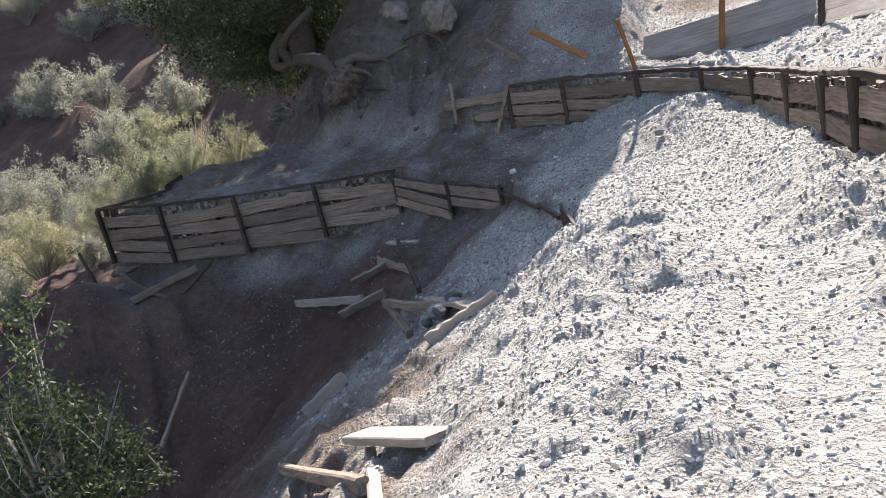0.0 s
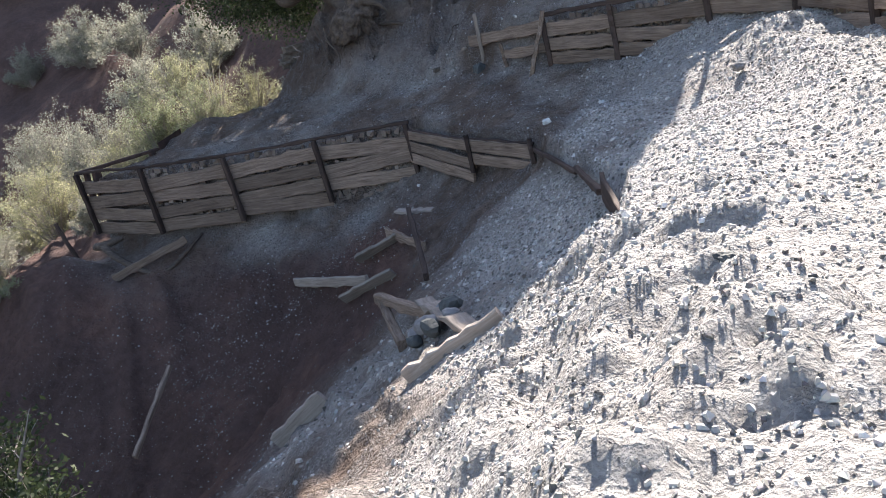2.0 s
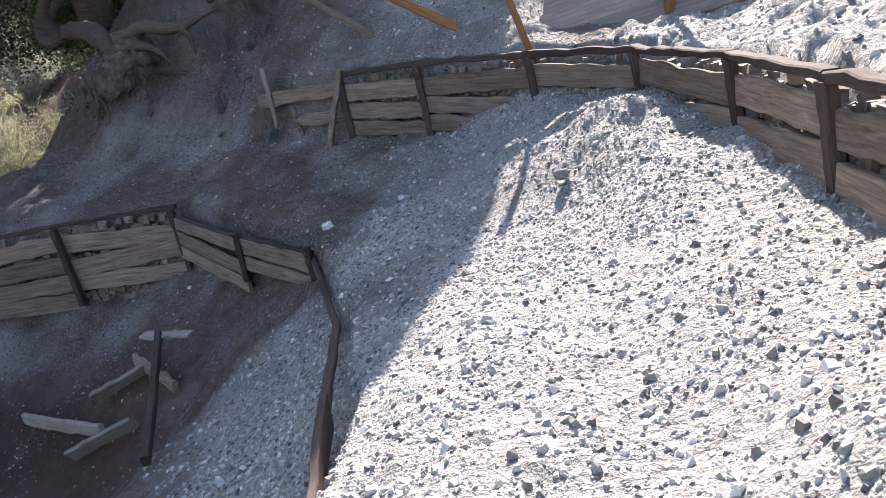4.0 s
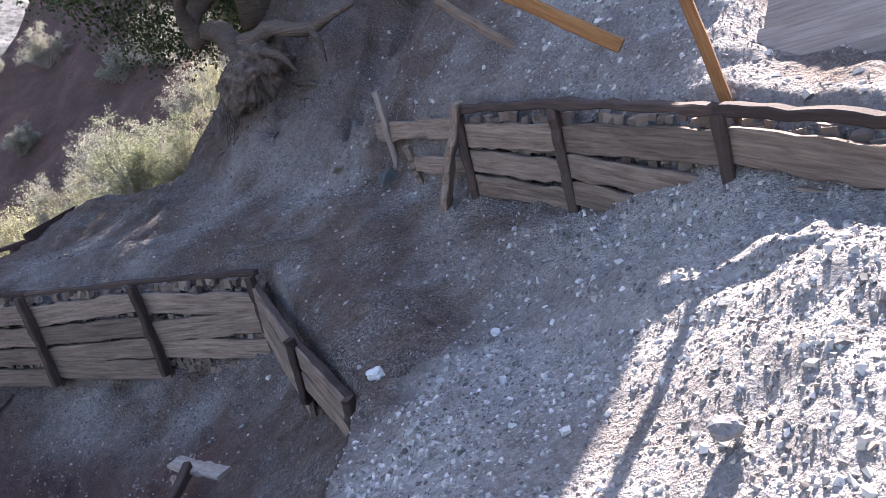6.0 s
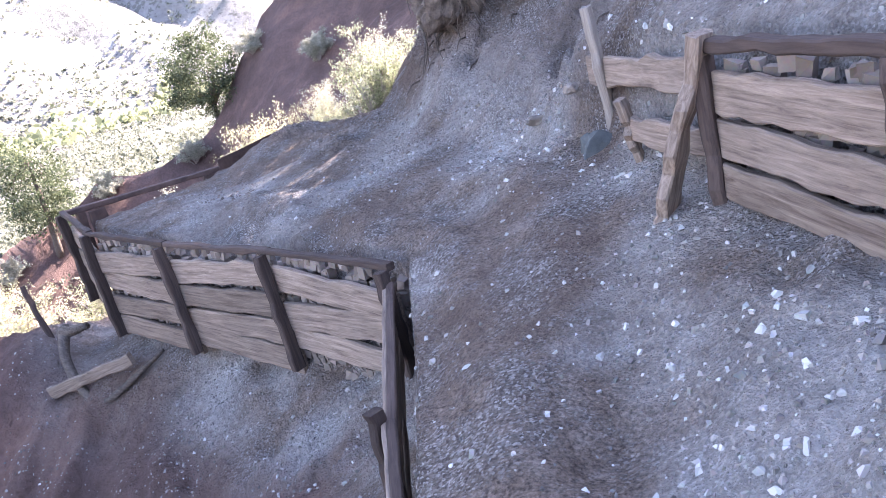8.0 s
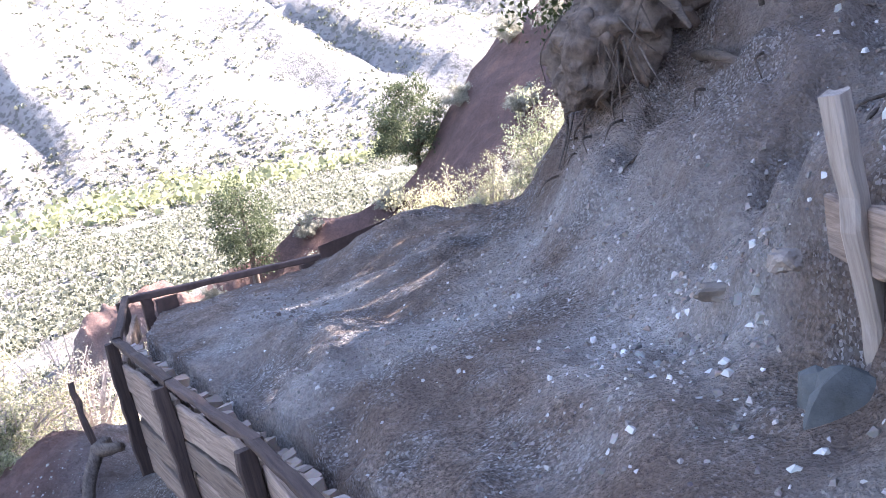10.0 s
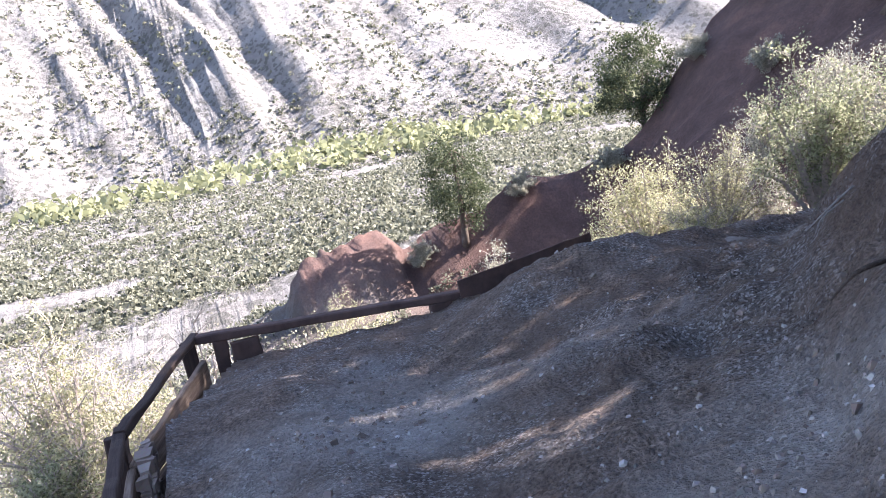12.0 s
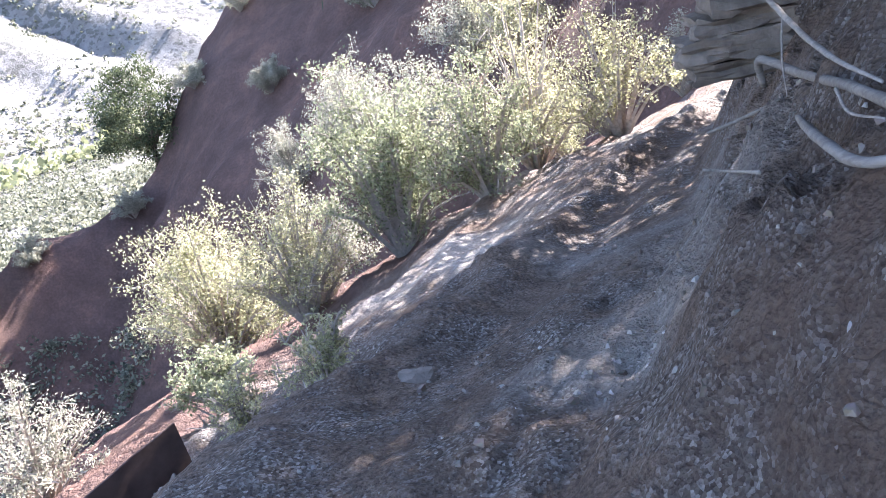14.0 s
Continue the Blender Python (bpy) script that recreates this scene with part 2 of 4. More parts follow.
# Downhill edge of the trail: x, y, height of the edge, drop at once below it
LOW = np.array([
    (-0.9, -30, 0.0, 0.0), (-0.75, -3, 0.0, 0.0), (-0.45, 1.5, -0.02, 0.0), (-0.05, 4.2, -0.1, 0.0), (0.1, 6.2, -0.18, 0.05),
    (0.12, 8.2, -0.24, 0.1), (-0.2, 9.85, -0.42, 0.14), (-0.84, 11.88, -0.52, 0.32), (-1.7, 12.8, -0.53, 0.55), (-2.84, 14.0, -0.46, 0.75),
    (-4.4, 14.22, -0.6, 0.95), (-5.9, 14.21, -0.66, 1.05), (-7.32, 14.2, -0.68, 1.1), (-8.6, 14.62, -0.78, 1.3), (-8.32, 16.08, -0.76, 0.7),
    (-8.3, 17.32, -0.66, 0.6), (-8.4, 18.4, -0.66, 0.2), (-8.75, 20.5, -0.8, 0.1), (-9.2, 24.0, -1.0, 0.0), (-8.0, 30, -0.8, 0.0), (-6.0, 45, 0.0, 0.0)])
# The red hillside across the gully and the nose in which it ends: x, y, height half way up
FLANK = np.array([(-2, 34, 0.5), (-10, 31, -1.4), (-17, 34, -3.0), (-26, 38, -4.8), (-36, 42, -7.0), (-57, 47, -6.5), (-58, 33, -10), (-61, 24, -14.5), (-64, 15, -20), (-75, -20, -28)])
# Uphill edge: x, y, height of the foot, step up at once (the retaining wall), height and slope of the bank above
HIGH = np.array([
    (2.9, -30, 0.15, 0.55, 0.1, 0.6), (2.6, -3, 0.15, 0.6, 0.1, 0.6), (2.1, 4.8, 0.15, 0.6, 0.1, 0.6), (2.08, 6.1, 0.18, 0.6, 0.1, 0.6), (2.2, 7.2, 0.22, 0.5, 0.1, 0.6),
    (2.3, 8.7, 0.26, 0.42, 0.1, 0.6), (2.33, 10.3, 0.26, 0.38, 0.1, 0.6), (1.99, 11.81, 0.38, 0.26, 0.1, 0.6), (1.17, 12.49, 0.4, 0.28, 0.1, 0.6), (0.11, 13.41, 0.08, 0.6, 0.1, 0.6),
    (-0.79, 14.05, 0.0, 0.6, 0.1, 0.7), (-1.84, 14.8, 0.0, 0.5, 0.3, 0.9), (-3.0, 15.3, -0.2, 0.0, 0.8, 0.75), (-4.2, 15.75, -0.15, 0.0, 1.4, 1.2),
    (-5.3, 16.6, -0.2, 0.0, 2.4, 1.25), (-6.2, 17.2, -0.28, 0.0, 2.6, 1.25), (-6.7, 18.4, -0.35, 0.0, 2.6, 1.25), (-7.15, 19.8, -0.55, 0.0, 2.6, 1.3),
    (-8.0, 22.0, -0.75, 0.0, 3.2, 1.3), (-8.0, 25, -0.8, 0.0, 3.2, 1.3), (-4.0, 30, -0.6, 0.0, 1.0, 0.9), (-2.0, 45, 0.2, 0.0, 1.0, 0.9)])


def nearest(line, x, y):
    """Distance to a line and its values at the nearest place."""
    best = np.full(x.shape, 1e9)
    vals = np.zeros((line.shape[1] - 2, *x.shape))
    for a, b in zip(line[:-1], line[1:]):
        dx, dy = b[0] - a[0], b[1] - a[1]
        t = np.clip(((x - a[0]) * dx + (y - a[1]) * dy) / (dx * dx + dy * dy), 0, 1)
        d = np.hypot(x - a[0] - t * dx, y - a[1] - t * dy)
        near = d < best
        best = np.where(near, d, best)
        for k in range(len(vals)):
            vals[k] = np.where(near, a[k + 2] + t * (b[k + 2] - a[k + 2]), vals[k])
    return best, vals


def inside(poly, x, y):
    r = np.zeros(x.shape, bool)
    for (ax, ay), (bx, by) in zip(poly, np.roll(poly, -1, 0)):
        if ay != by:
            r ^= ((ay > y) != (by > y)) & (x < (bx - ax) * (y - ay) / (by - ay) + ax)
    return r


HUMP = 0.28
TRAIL = np.concatenate([LOW[:, :2], HIGH[::-1, :2]])


def land(x, y):
    """Height of the ground, and its zones (red soil, gravel, far slope), for arrays."""
    x, y = np.asarray(x, float), np.asarray(y, float)
    dl, (zl, drop) = nearest(LOW, x, y)
    du, (zu, step, bank, steep) = nearest(HIGH, x, y)
    on = inside(TRAIL, x, y)
    dip = 0.10 * smooth(9, 11, y) * smooth(3, -2, x) + 0.06
    u = dl / (dl + du + 1e-6)
    rut = np.exp(-((u - 0.45) / 0.22) ** 2)
    path = zl + (zu - zl) * u**1.6 + 0.12 * smooth(0, 0.25, u) * smooth(1, 0.3, u) - dip * rut
    below = zl - drop * smooth(0.0, 0.1, dl) - (0.66 - 0.22 * smooth(-6, -10, x)) * np.minimum(dl, 16) - 0.5 * np.clip(dl - 16, 0, 60)
    # left of a line up the hill it is steep earth, right of it a chute of loose tailings
    # the line runs with the sun, to place the edge of the hill's shadow
    chute = smooth(-1.0, 1.0, (x - 0.95 - 0.09 * (y - 12)) / (0.4 + 0.06 * du))
    slope = 1.12 - 0.87 * chute
    over = np.maximum(du - bank / steep, 0)
    # height of the unseen hilltop, capped to set how far its shadow reaches
    top = np.maximum(7 + 17 * smooth(1.9, -0.9, x - 0.1 * (y - 12)), 40 * chute)
    shoulder = 1.0 * np.exp(-(((y - 13.2) / 1.3) ** 2)) * 0.7 * smooth(-7.5, -9.0, x) * smooth(-17, -10, x)
    below = below + shoulder * smooth(0.1, 1.0, dl)
    rise = np.minimum(du * steep, bank + slope * np.minimum(over, top) + 0.2 * np.clip(over - top, 0, 60))
    above = zu + step * smooth(0.06, 0.16, du) + rise
    # an unseen knob added on top of the hill to shade the bend of the trail
    above = above + 3.6 * np.exp(-(((y - 20.0) / 2.7) ** 2)) * smooth(1.75, 0.85, x) * smooth(-6.5, -3.5, x) * smooth(2.0, 5.0, du)
    down = ~on & (dl < du)
    h = np.where(on, path, np.where(down, below, above))
    away = np.hypot(x + 3, y - 12)
    # the spur of red soil across the gully, the valley floor, the mountain beyond
    wx, wy = x + 2.5 * fbm(x, y, 14, 3, 5), y + 2.5 * fbm(x, y, 11, 3, 6)
    ds, (crest,) = nearest(FLANK, wx, wy)
    uphill = (wy > np.interp(wx, FLANK[5::-1, 0], FLANK[5::-1, 1])) & (wx > -57)
    rills = fbm(x + 0.4 * y, 0.35 * y, 2.6, 4, 9, True)
    spur = crest + np.where(uphill, 0.79 * np.minimum(ds, 50), -0.98 * ds) + 0.9 * rills * smooth(20, 30, y) + 1.2 * fbm(x, y, 9, 4, 8)
    floor = -27 + 3.5 * fbm(x, y, 70, 3, 11) + 0.02 * (x + 300) * (x > -300)
    # a red knoll at the end of the spur
    bulge = np.hypot((x + 61) * 0.8, y - 24 + 0.12 * (x + 61)) * (1 + 0.3 * fbm(x, y, 4, 3, 14))
    knoll = smooth(5.5, 3.2, bulge)
    floor = floor + 7.5 * smooth(24, 4, np.hypot(x + 61, y - 24)) + knoll * (2.7 + 1.1 * fbm(x, y, 2.6, 3, 15, True))
    west = 0.15 * (y - 12) - x
    spurs = fbm(0.13 * x, y - 0.2 * x + 16 * fbm(x, y, 90, 3, 23), 38, 5, 25, True)
    mount = -36 + 0.56 * np.clip(west - 272, 0, 1200) * (0.85 + 0.3 * fbm(x, y, 240, 4, 21, True)) + 15 * spurs * smooth(262, 360, west)
    lowland = np.maximum(np.maximum(spur, floor), mount)
    wide = smooth(6, 14, away)
    h = np.where(down, np.maximum(h, lowland), h)
    h = h + wide * 0.5 * fbm(x, y, 7, 4, 31) * (x > -120)
    h = h - 0.38 * np.exp(-(((x + 3.68) / 0.34) ** 2) - ((y - 16.55) / 0.26) ** 2) + HUMP * np.exp(-(((x + 7.5) / 0.55) ** 2) - ((y - 16.9) / 0.75) ** 2)
    # mound between the lower wall and the path, berm under the upper wall, worn ledge at the sunlit edge
    h = h + np.where(on, 0.15 * np.exp(-(((dl - 0.7) / 0.3) ** 2)) * smooth(-7.0, -4.5, x) * smooth(-0.6, -1.6, x), 0.0)
    h = h + (0.17 + 0.12 * np.abs(fbm(x, y, 0.5, 4, 91))) * np.exp(-(((x - 1.5) / 0.5) ** 2) - ((y - 11.2) / 0.6) ** 2)
    h = h + 0.11 * smooth(5.9, 6.02, y + 0.3 * fbm(x, y, 0.4, 3, 97)) * np.exp(-(((y - 6.0) / 0.6) ** 2) - ((x - 0.45) / 0.28) ** 2)
    # lumps, ruts and clods
    rough = np.where(on, 0.75, 1.0)
    trod = 1 - 0.75 * np.where(on, np.exp(-(((u - 0.5) / 0.2) ** 2)), 0.0)
    patchy = 0.35 + 1.1 * smooth(-0.25, 0.4, fbm(x, y, 1.7, 3, 39))
    earth = np.where(~on & ~down, smooth(0.0, 0.5, du), 0.0) * smooth(-1.2, -2.6, x)
    h = h + earth * (0.3 * fbm(x, y, 0.8, 4, 43) + 0.2 * fbm(x, y, 0.3, 3, 47, True))
    h = h + rough * 0.10 * fbm(x, y, 1.1, 4, 41) + trod * patchy * (0.065 * fbm(x, y, 0.3, 3, 51) + 0.03 * fbm(x, y, 0.12, 1, 57))
    h = h + np.where(down, 0.16 * smooth(0.4, 1.5, dl) * fbm(x + 0.5 * y, 0.5 * y, 0.8, 4, 58, True), 0.0)
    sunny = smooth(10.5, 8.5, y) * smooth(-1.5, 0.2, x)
    h = h + sunny * (0.24 * trod * patchy * np.abs(fbm(x, y, 0.75, 5, 61)) + 0.04 * trod * patchy * np.abs(fbm(x, y, 0.17, 2, 66))) + 0.13 * np.exp(-(((x - 1.72) / 0.33) ** 2) - ((y - 10.3) / 0.9) ** 2) + 0.2 * np.exp(-(((x - 1.7) / 0.3) ** 2) - ((y - 6.0) / 1.6) ** 2)
    far = smooth(34, 70, away) * (1 - smooth(-4, 1, spur - np.maximum(floor, mount)) * smooth(110, 80, away))
    far = far * (1 - knoll)
    sunward = np.maximum(smooth(12.5, 9.0, y), 0.55 * smooth(15.5, 17.5, y))
    red = np.where(down, smooth(0.1 + 2.4 * sunward, 1.3 + 3.4 * sunward, dl + 0.8 * fbm(x, y, 2, 3, 71)), 0.0)
    red = np.where((spur > floor) & (dl > 9) & down, 1.0, red)
    soil = np.where(~on & ~down & (y > 15), 0.12 * smooth(0.0, 0.5, du), 0.0)
    red = np.clip(np.maximum(np.maximum(red, knoll), soil), 0, 1) * (1 - far)
    # gravel is strongest on the sunny stretch, painting its brightness over real tailings
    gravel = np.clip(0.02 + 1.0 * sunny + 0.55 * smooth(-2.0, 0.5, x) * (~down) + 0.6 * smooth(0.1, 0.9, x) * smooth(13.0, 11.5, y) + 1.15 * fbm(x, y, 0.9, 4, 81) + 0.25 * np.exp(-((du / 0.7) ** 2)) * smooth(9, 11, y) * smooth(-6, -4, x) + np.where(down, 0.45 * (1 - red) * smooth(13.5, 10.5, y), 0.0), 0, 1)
    gravel = gravel * np.where(~on & ~down, 1 - 0.75 * smooth(-1.9, -2.9, x) * smooth(0.1, 0.7, du), 1.0)
    return h, red, gravel, far


def ticks(lo, a, b, hi, fine, growth, cap):
    """Grid lines: fine from a to b, widening outwards."""
    mid = list(np.arange(a, b, fine))
    up, p, s = [], b, fine
    while p < hi:
        up.append(p)
        s = min(s * growth, cap)
        p += s
    down, p, s = [], a, fine
    while p > lo:
        s = min(s * growth, cap)
        p -= s
        down.append(p)
    return np.array(down[::-1] + mid + up)


def height(x, y):
    return float(land(np.array([x]), np.array([y]))[0][0])


def build_ground():
    gx = ticks(-950, -10.2, 4.0, 300, 0.04, 1.045, 6.0)
    gy = ticks(-480, -1.2, 19.6, 760, 0.04, 1.045, 6.0)
    xx, yy = np.meshgrid(gx, gy)
    h, red, gravel, far = land(xx, yy)
    nx, ny = len(gx), len(gy)
    co = np.stack([xx, yy, h], -1).reshape(-1, 3).astype(np.float32)
    i = (np.arange(ny - 1)[:, None] * nx + np.arange(nx - 1)).ravel()
    faces = np.stack([i, i + 1, i + nx + 1, i + nx], -1).astype(np.int32)
    me = bpy.data.meshes.new("ground")
    me.vertices.add(len(co))
    me.vertices.foreach_set("co", co.ravel())
    me.loops.add(faces.size)
    me.loops.foreach_set("vertex_index", faces.ravel())
    me.polygons.add(len(faces))
    me.polygons.foreach_set("loop_start", np.arange(0, faces.size, 4, dtype=np.int32))
    me.polygons.foreach_set("use_smooth", np.ones(len(faces), bool))
    at = me.attributes.new("zone", "FLOAT_COLOR", "POINT")
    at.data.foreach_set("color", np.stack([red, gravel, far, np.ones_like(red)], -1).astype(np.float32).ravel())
    me.update(calc_edges=True)
    me.materials.append(GROUND)
    return tagged(new("ground", me), "steep hillside of pale mine tailings, gravel and reddish soil", "ground", kind="structure")


ground = build_ground()


# ---- making things ----
def mesh_object(name, bm, mat, flat=True):
    me = bpy.data.meshes.new(name)
    bm.to_mesh(me)
    bm.free()
    if not flat:
        me.polygons.foreach_set("use_smooth", np.ones(len(me.polygons), bool))
    me.materials.append(mat)
    return new(name, me)


def part(name, bm, mat, parent, label="", flat=True, at=None):
    ob = mesh_object(name, bm, mat, flat)
    ob.parent = parent
    if at is not None:
        ob.matrix_basis = at
    return tagged(ob, label) if label else ob


def along(a, b, roll=0.0):
    """Pose at the middle of a to b, with x along it and z as near upright as can be."""
    a, b = Vector(a), Vector(b)
    x = (b - a).normalized()
    up = Vector((0, 0, 1)) if abs(x.z) < 0.95 else Vector((0, 1, 0))
    y = up.cross(x).normalized()
    z = x.cross(y)
    m = Matrix((x, y, z)).transposed().to_4x4()
    m.translation = (a + b) / 2
    return m @ pose(0, 0, 0, roll, 0, 0)


def timber(length, thick, wide, seed, wear=0.01, segments=10):
    """A worn board along x: thick in y, wide in z, with uneven edges and chamfered corners."""
    r = random.Random(seed)
    bm = bmesh.new()
    rings = []
    c = min(thick, wide) * 0.16
    for k in range(segments + 1):
        x = length * (k / segments - 0.5)
        if k in (0, segments):
            x += r.uniform(-1, 1) * wear
        dy, dz0, dz1 = r.gauss(0, wear * 0.35), r.gauss(0, wear), r.gauss(0, wear)
        y0, y1, z0, z1 = -thick / 2 + dy, thick / 2 + dy, -wide / 2 + dz0, wide / 2 + dz1
        ring = [(y0 + c, z0), (y1 - c, z0), (y1, z0 + c), (y1, z1 - c), (y1 - c, z1), (y0 + c, z1), (y0, z1 - c), (y0, z0 + c)]
        rings.append([bm.verts.new((x + r.gauss(0, wear * 0.3), y, z)) for y, z in ring])
    for p, q in zip(rings[:-1], rings[1:]):
        for n in range(8):
            bm.faces.new((p[n], p[(n + 1) % 8], q[(n + 1) % 8], q[n]))
    bm.faces.new(rings[0][::-1])
    bm.faces.new(rings[-1])
    bmesh.ops.recalc_face_normals(bm, faces=bm.faces)
    return bm


def thing(name, label, category, at=None, group=""):
    ob = new(name)
    if at is not None:
        ob.matrix_basis = at
    return tagged(ob, label, category, group)


SEED = iter(range(1, 100000))


def board(name, a, b, thick, wide, mat, parent, label="", roll=0.0, wear=0.01):
    a, b = Vector(a), Vector(b)
    inv = parent.matrix_basis.inverted() if parent else Matrix()
    return part(name, timber((b - a).length, thick, wide, next(SEED), wear), mat, parent, label, at=inv @ along(a, b, roll))


def loose_board(name, a, b, thick, wide, mat, label, category="plank", roll=0.0, wear=0.01, group=""):
    a, b = Vector(a), Vector(b)
    ob = mesh_object(name, timber((b - a).length, thick, wide, next(SEED), wear), mat)
    ob.matrix_basis = along(a, b, roll)
    return tagged(ob, label, category, group)


# ---- lower retaining wall: tops of its posts ----
def side(a, b):
    """Unit vector to the downhill side of a line walked with the hill to the right."""
    d = (Vector(b) - Vector(a)).xy.normalized()
    return Vector((-d.y, d.x, 0))


WALL_LOW = [Vector(p) for p in ((-2.93, 13.92, -0.5), (-4.4, 14.05, -0.58), (-5.9, 14.04, -0.64), (-7.32, 14.03, -0.64), (-8.76, 14.45, -0.65))]
lean = Vector((-0.10, -0.02, 1)).normalized()
lower_wall = thing("retaining_wall", "weathered grey plank retaining wall with dark posts and rail", "retaining wall", pose(-5.8, 14.0, -1.7))
rr = random.Random(4)
for n, top in enumerate(WALL_LOW):
    out = Vector((0, -1, 0)) if n < 3 else Vector((-0.2, -0.95, 0))
    foot = top + out * 0.12 - lean * (0.82, 0.96, 1.02, 1.08, 1.05)[n]
    board("post", foot, top + out * 0.12, 0.065, 0.1, WOOD_DARK, lower_wall, "dark stained square post", 0, 0.006)
for n, (a, b) in enumerate(zip(WALL_LOW[:-1], WALL_LOW[1:])):
    out = -side(b, a) if side(b, a).y > 0 else side(b, a)
    board("rail", a + out * 0.06 + Vector((0.05, 0, 0.02)), b + out * 0.06 + Vector((-0.05, 0, 0.02)), 0.065, 0.045, WOOD_DARK, lower_wall, "dark top rail", 0, 0.006)
    count = (3, 4, 4, 4)[n]
    tall = (0.72, 0.88, 0.95, 0.98)[n]
    pitch = tall / count
    for k in range(count):
        z = -0.12 - pitch * (k + 0.5) + rr.uniform(-0.02, 0.02)
        tilt = rr.uniform(-0.05, 0.05)
        w = pitch * rr.uniform(0.78, 0.95)
        p = a + out * (0.04 + rr.uniform(0, 0.015)) - lean * -z
        q = b + out * (0.04 + rr.uniform(0, 0.015)) - lean * -z
        board("plank", p + Vector((0, 0, tilt)), q - Vector((0, 0, tilt)), 0.045, w, WOOD_GREY, lower_wall, "", 0, 0.007)

# the wall's short return towards the trail, half buried
ret = [Vector(p) for p in ((-2.86, 13.86, -0.5), (-1.78, 12.75, -0.58), (-0.9, 11.93, -0.58), (-0.3, 9.9, -0.46), (-0.05, 8.3, -0.3), (0.1, 7.2, -0.32), (0.16, 6.6, -0.36))]
return_wall = thing("retaining_wall", "half-buried grey plank wall with sagging dark rail", "retaining wall", pose(-1.7, 12.4, -0.9))
for n, (a, b) in enumerate(zip(ret[:-1], ret[1:])):
    out = Vector((-(b - a).normalized().y, (b - a).normalized().x, 0)) * -1
    out = out if out.x < 0 else -out
    sunk = Vector((0, 0, (-0.1, -0.08, -0.14, -0.1, -0.03, -0.03)[n]))
    if n < 4:
        board("rail", a + out * 0.05 + sunk, b + out * 0.05 + sunk, 0.05, 0.045, WOOD_DARK, return_wall, "dark top rail", 0, 0.006)
    else:
        board("plank", a + out * 0.03 - Vector((0, 0, 0.05)), b + out * 0.03 - Vector((0, 0, 0.05)), 0.035, 0.17, WOOD_DARK, return_wall, "dark edge board holding the gravel", 0, 0.008)
    if n < 2:
        post_low = b + out * 0.11 + Vector((0.03, -0.02, (-0.5, -0.3)[n]))
        board("post", post_low, b + out * 0.11, 0.055, 0.09, WOOD_DARK, return_wall, "dark stained square post", 0, 0.006)
        for zz, w, drop in (((-0.16, 0.13, 0.0), (-0.32, 0.15, 0.07), (-0.49, 0.15, 0.07)), ((-0.15, 0.16, 0.02), (-0.31, 0.13, 0.04)))[n]:
            board("plank", a + out * 0.08 + Vector((0, 0, zz)), b + out * 0.08 + Vector((0, 0, zz - drop)), 0.035, w, WOOD_GREY, return_wall, "", 0, 0.006)

# ---- upper retaining wall ----
WALL_UP = [Vector(p) for p in ((-0.79, 14.05, 0.66), (0.11, 13.41, 0.7), (1.17, 12.47, 0.71), (1.99, 11.8, 0.68), (2.33, 10.3, 0.7), (2.3, 8.7, 0.74), (2.2, 7.2, 0.79), (2.08, 6.1, 0.86), (2.1, 4.8, 0.86))]
upper_wall = thing("retaining_wall", "weathered plank retaining wall with dark posts holding tailings", "retaining wall", pose(1.2, 12.4, 0.3))
for n, top in enumerate(WALL_UP):
    low = (0.75, 0.7, 0.55, 0.5, 0.55, 0.65, 0.8, 0.85, 0.85)[n]
    a, b = WALL_UP[max(n - 1, 0)], WALL_UP[min(n + 1, len(WALL_UP) - 1)]
    d = (b - a).xy.normalized()
    out = Vector((d.y, -d.x, 0))
    board("post", top + out * 0.07 - Vector((0, 0, low)) + Vector((0.06, 0, 0)), top + out * 0.07, 0.07, 0.11, WOOD_DARK, upper_wall, "dark stained square post", 0, 0.006)
for n, (a, b) in enumerate(zip(WALL_UP[:-1], WALL_UP[1:])):
    d = (b - a).xy.normalized()
    out = Vector((d.y, -d.x, 0))
    board("rail", a + out * 0.05 + Vector((0, 0, 0.02)), b + out * 0.05 + Vector((0, 0, 0.02)), 0.09, 0.055, WOOD_DARK, upper_wall, "dark top rail", 0, 0.006)
    rows = ((-0.2, 0.17), (-0.41, 0.16), (-0.6, 0.17)) if n in (0, 1) else ((-0.18, 0.2), (-0.42, 0.18), (-0.63, 0.18))
    for zz, w in rows:
        t = rr.uniform(-0.035, 0.035)
        board("plank", a + out * 0.03 + Vector((0, 0, zz + t)), b + out * 0.03 + Vector((0, 0, zz - t)), 0.045, w * rr.uniform(0.9, 1.1), WOOD_GREY, upper_wall, "", 0, 0.007)


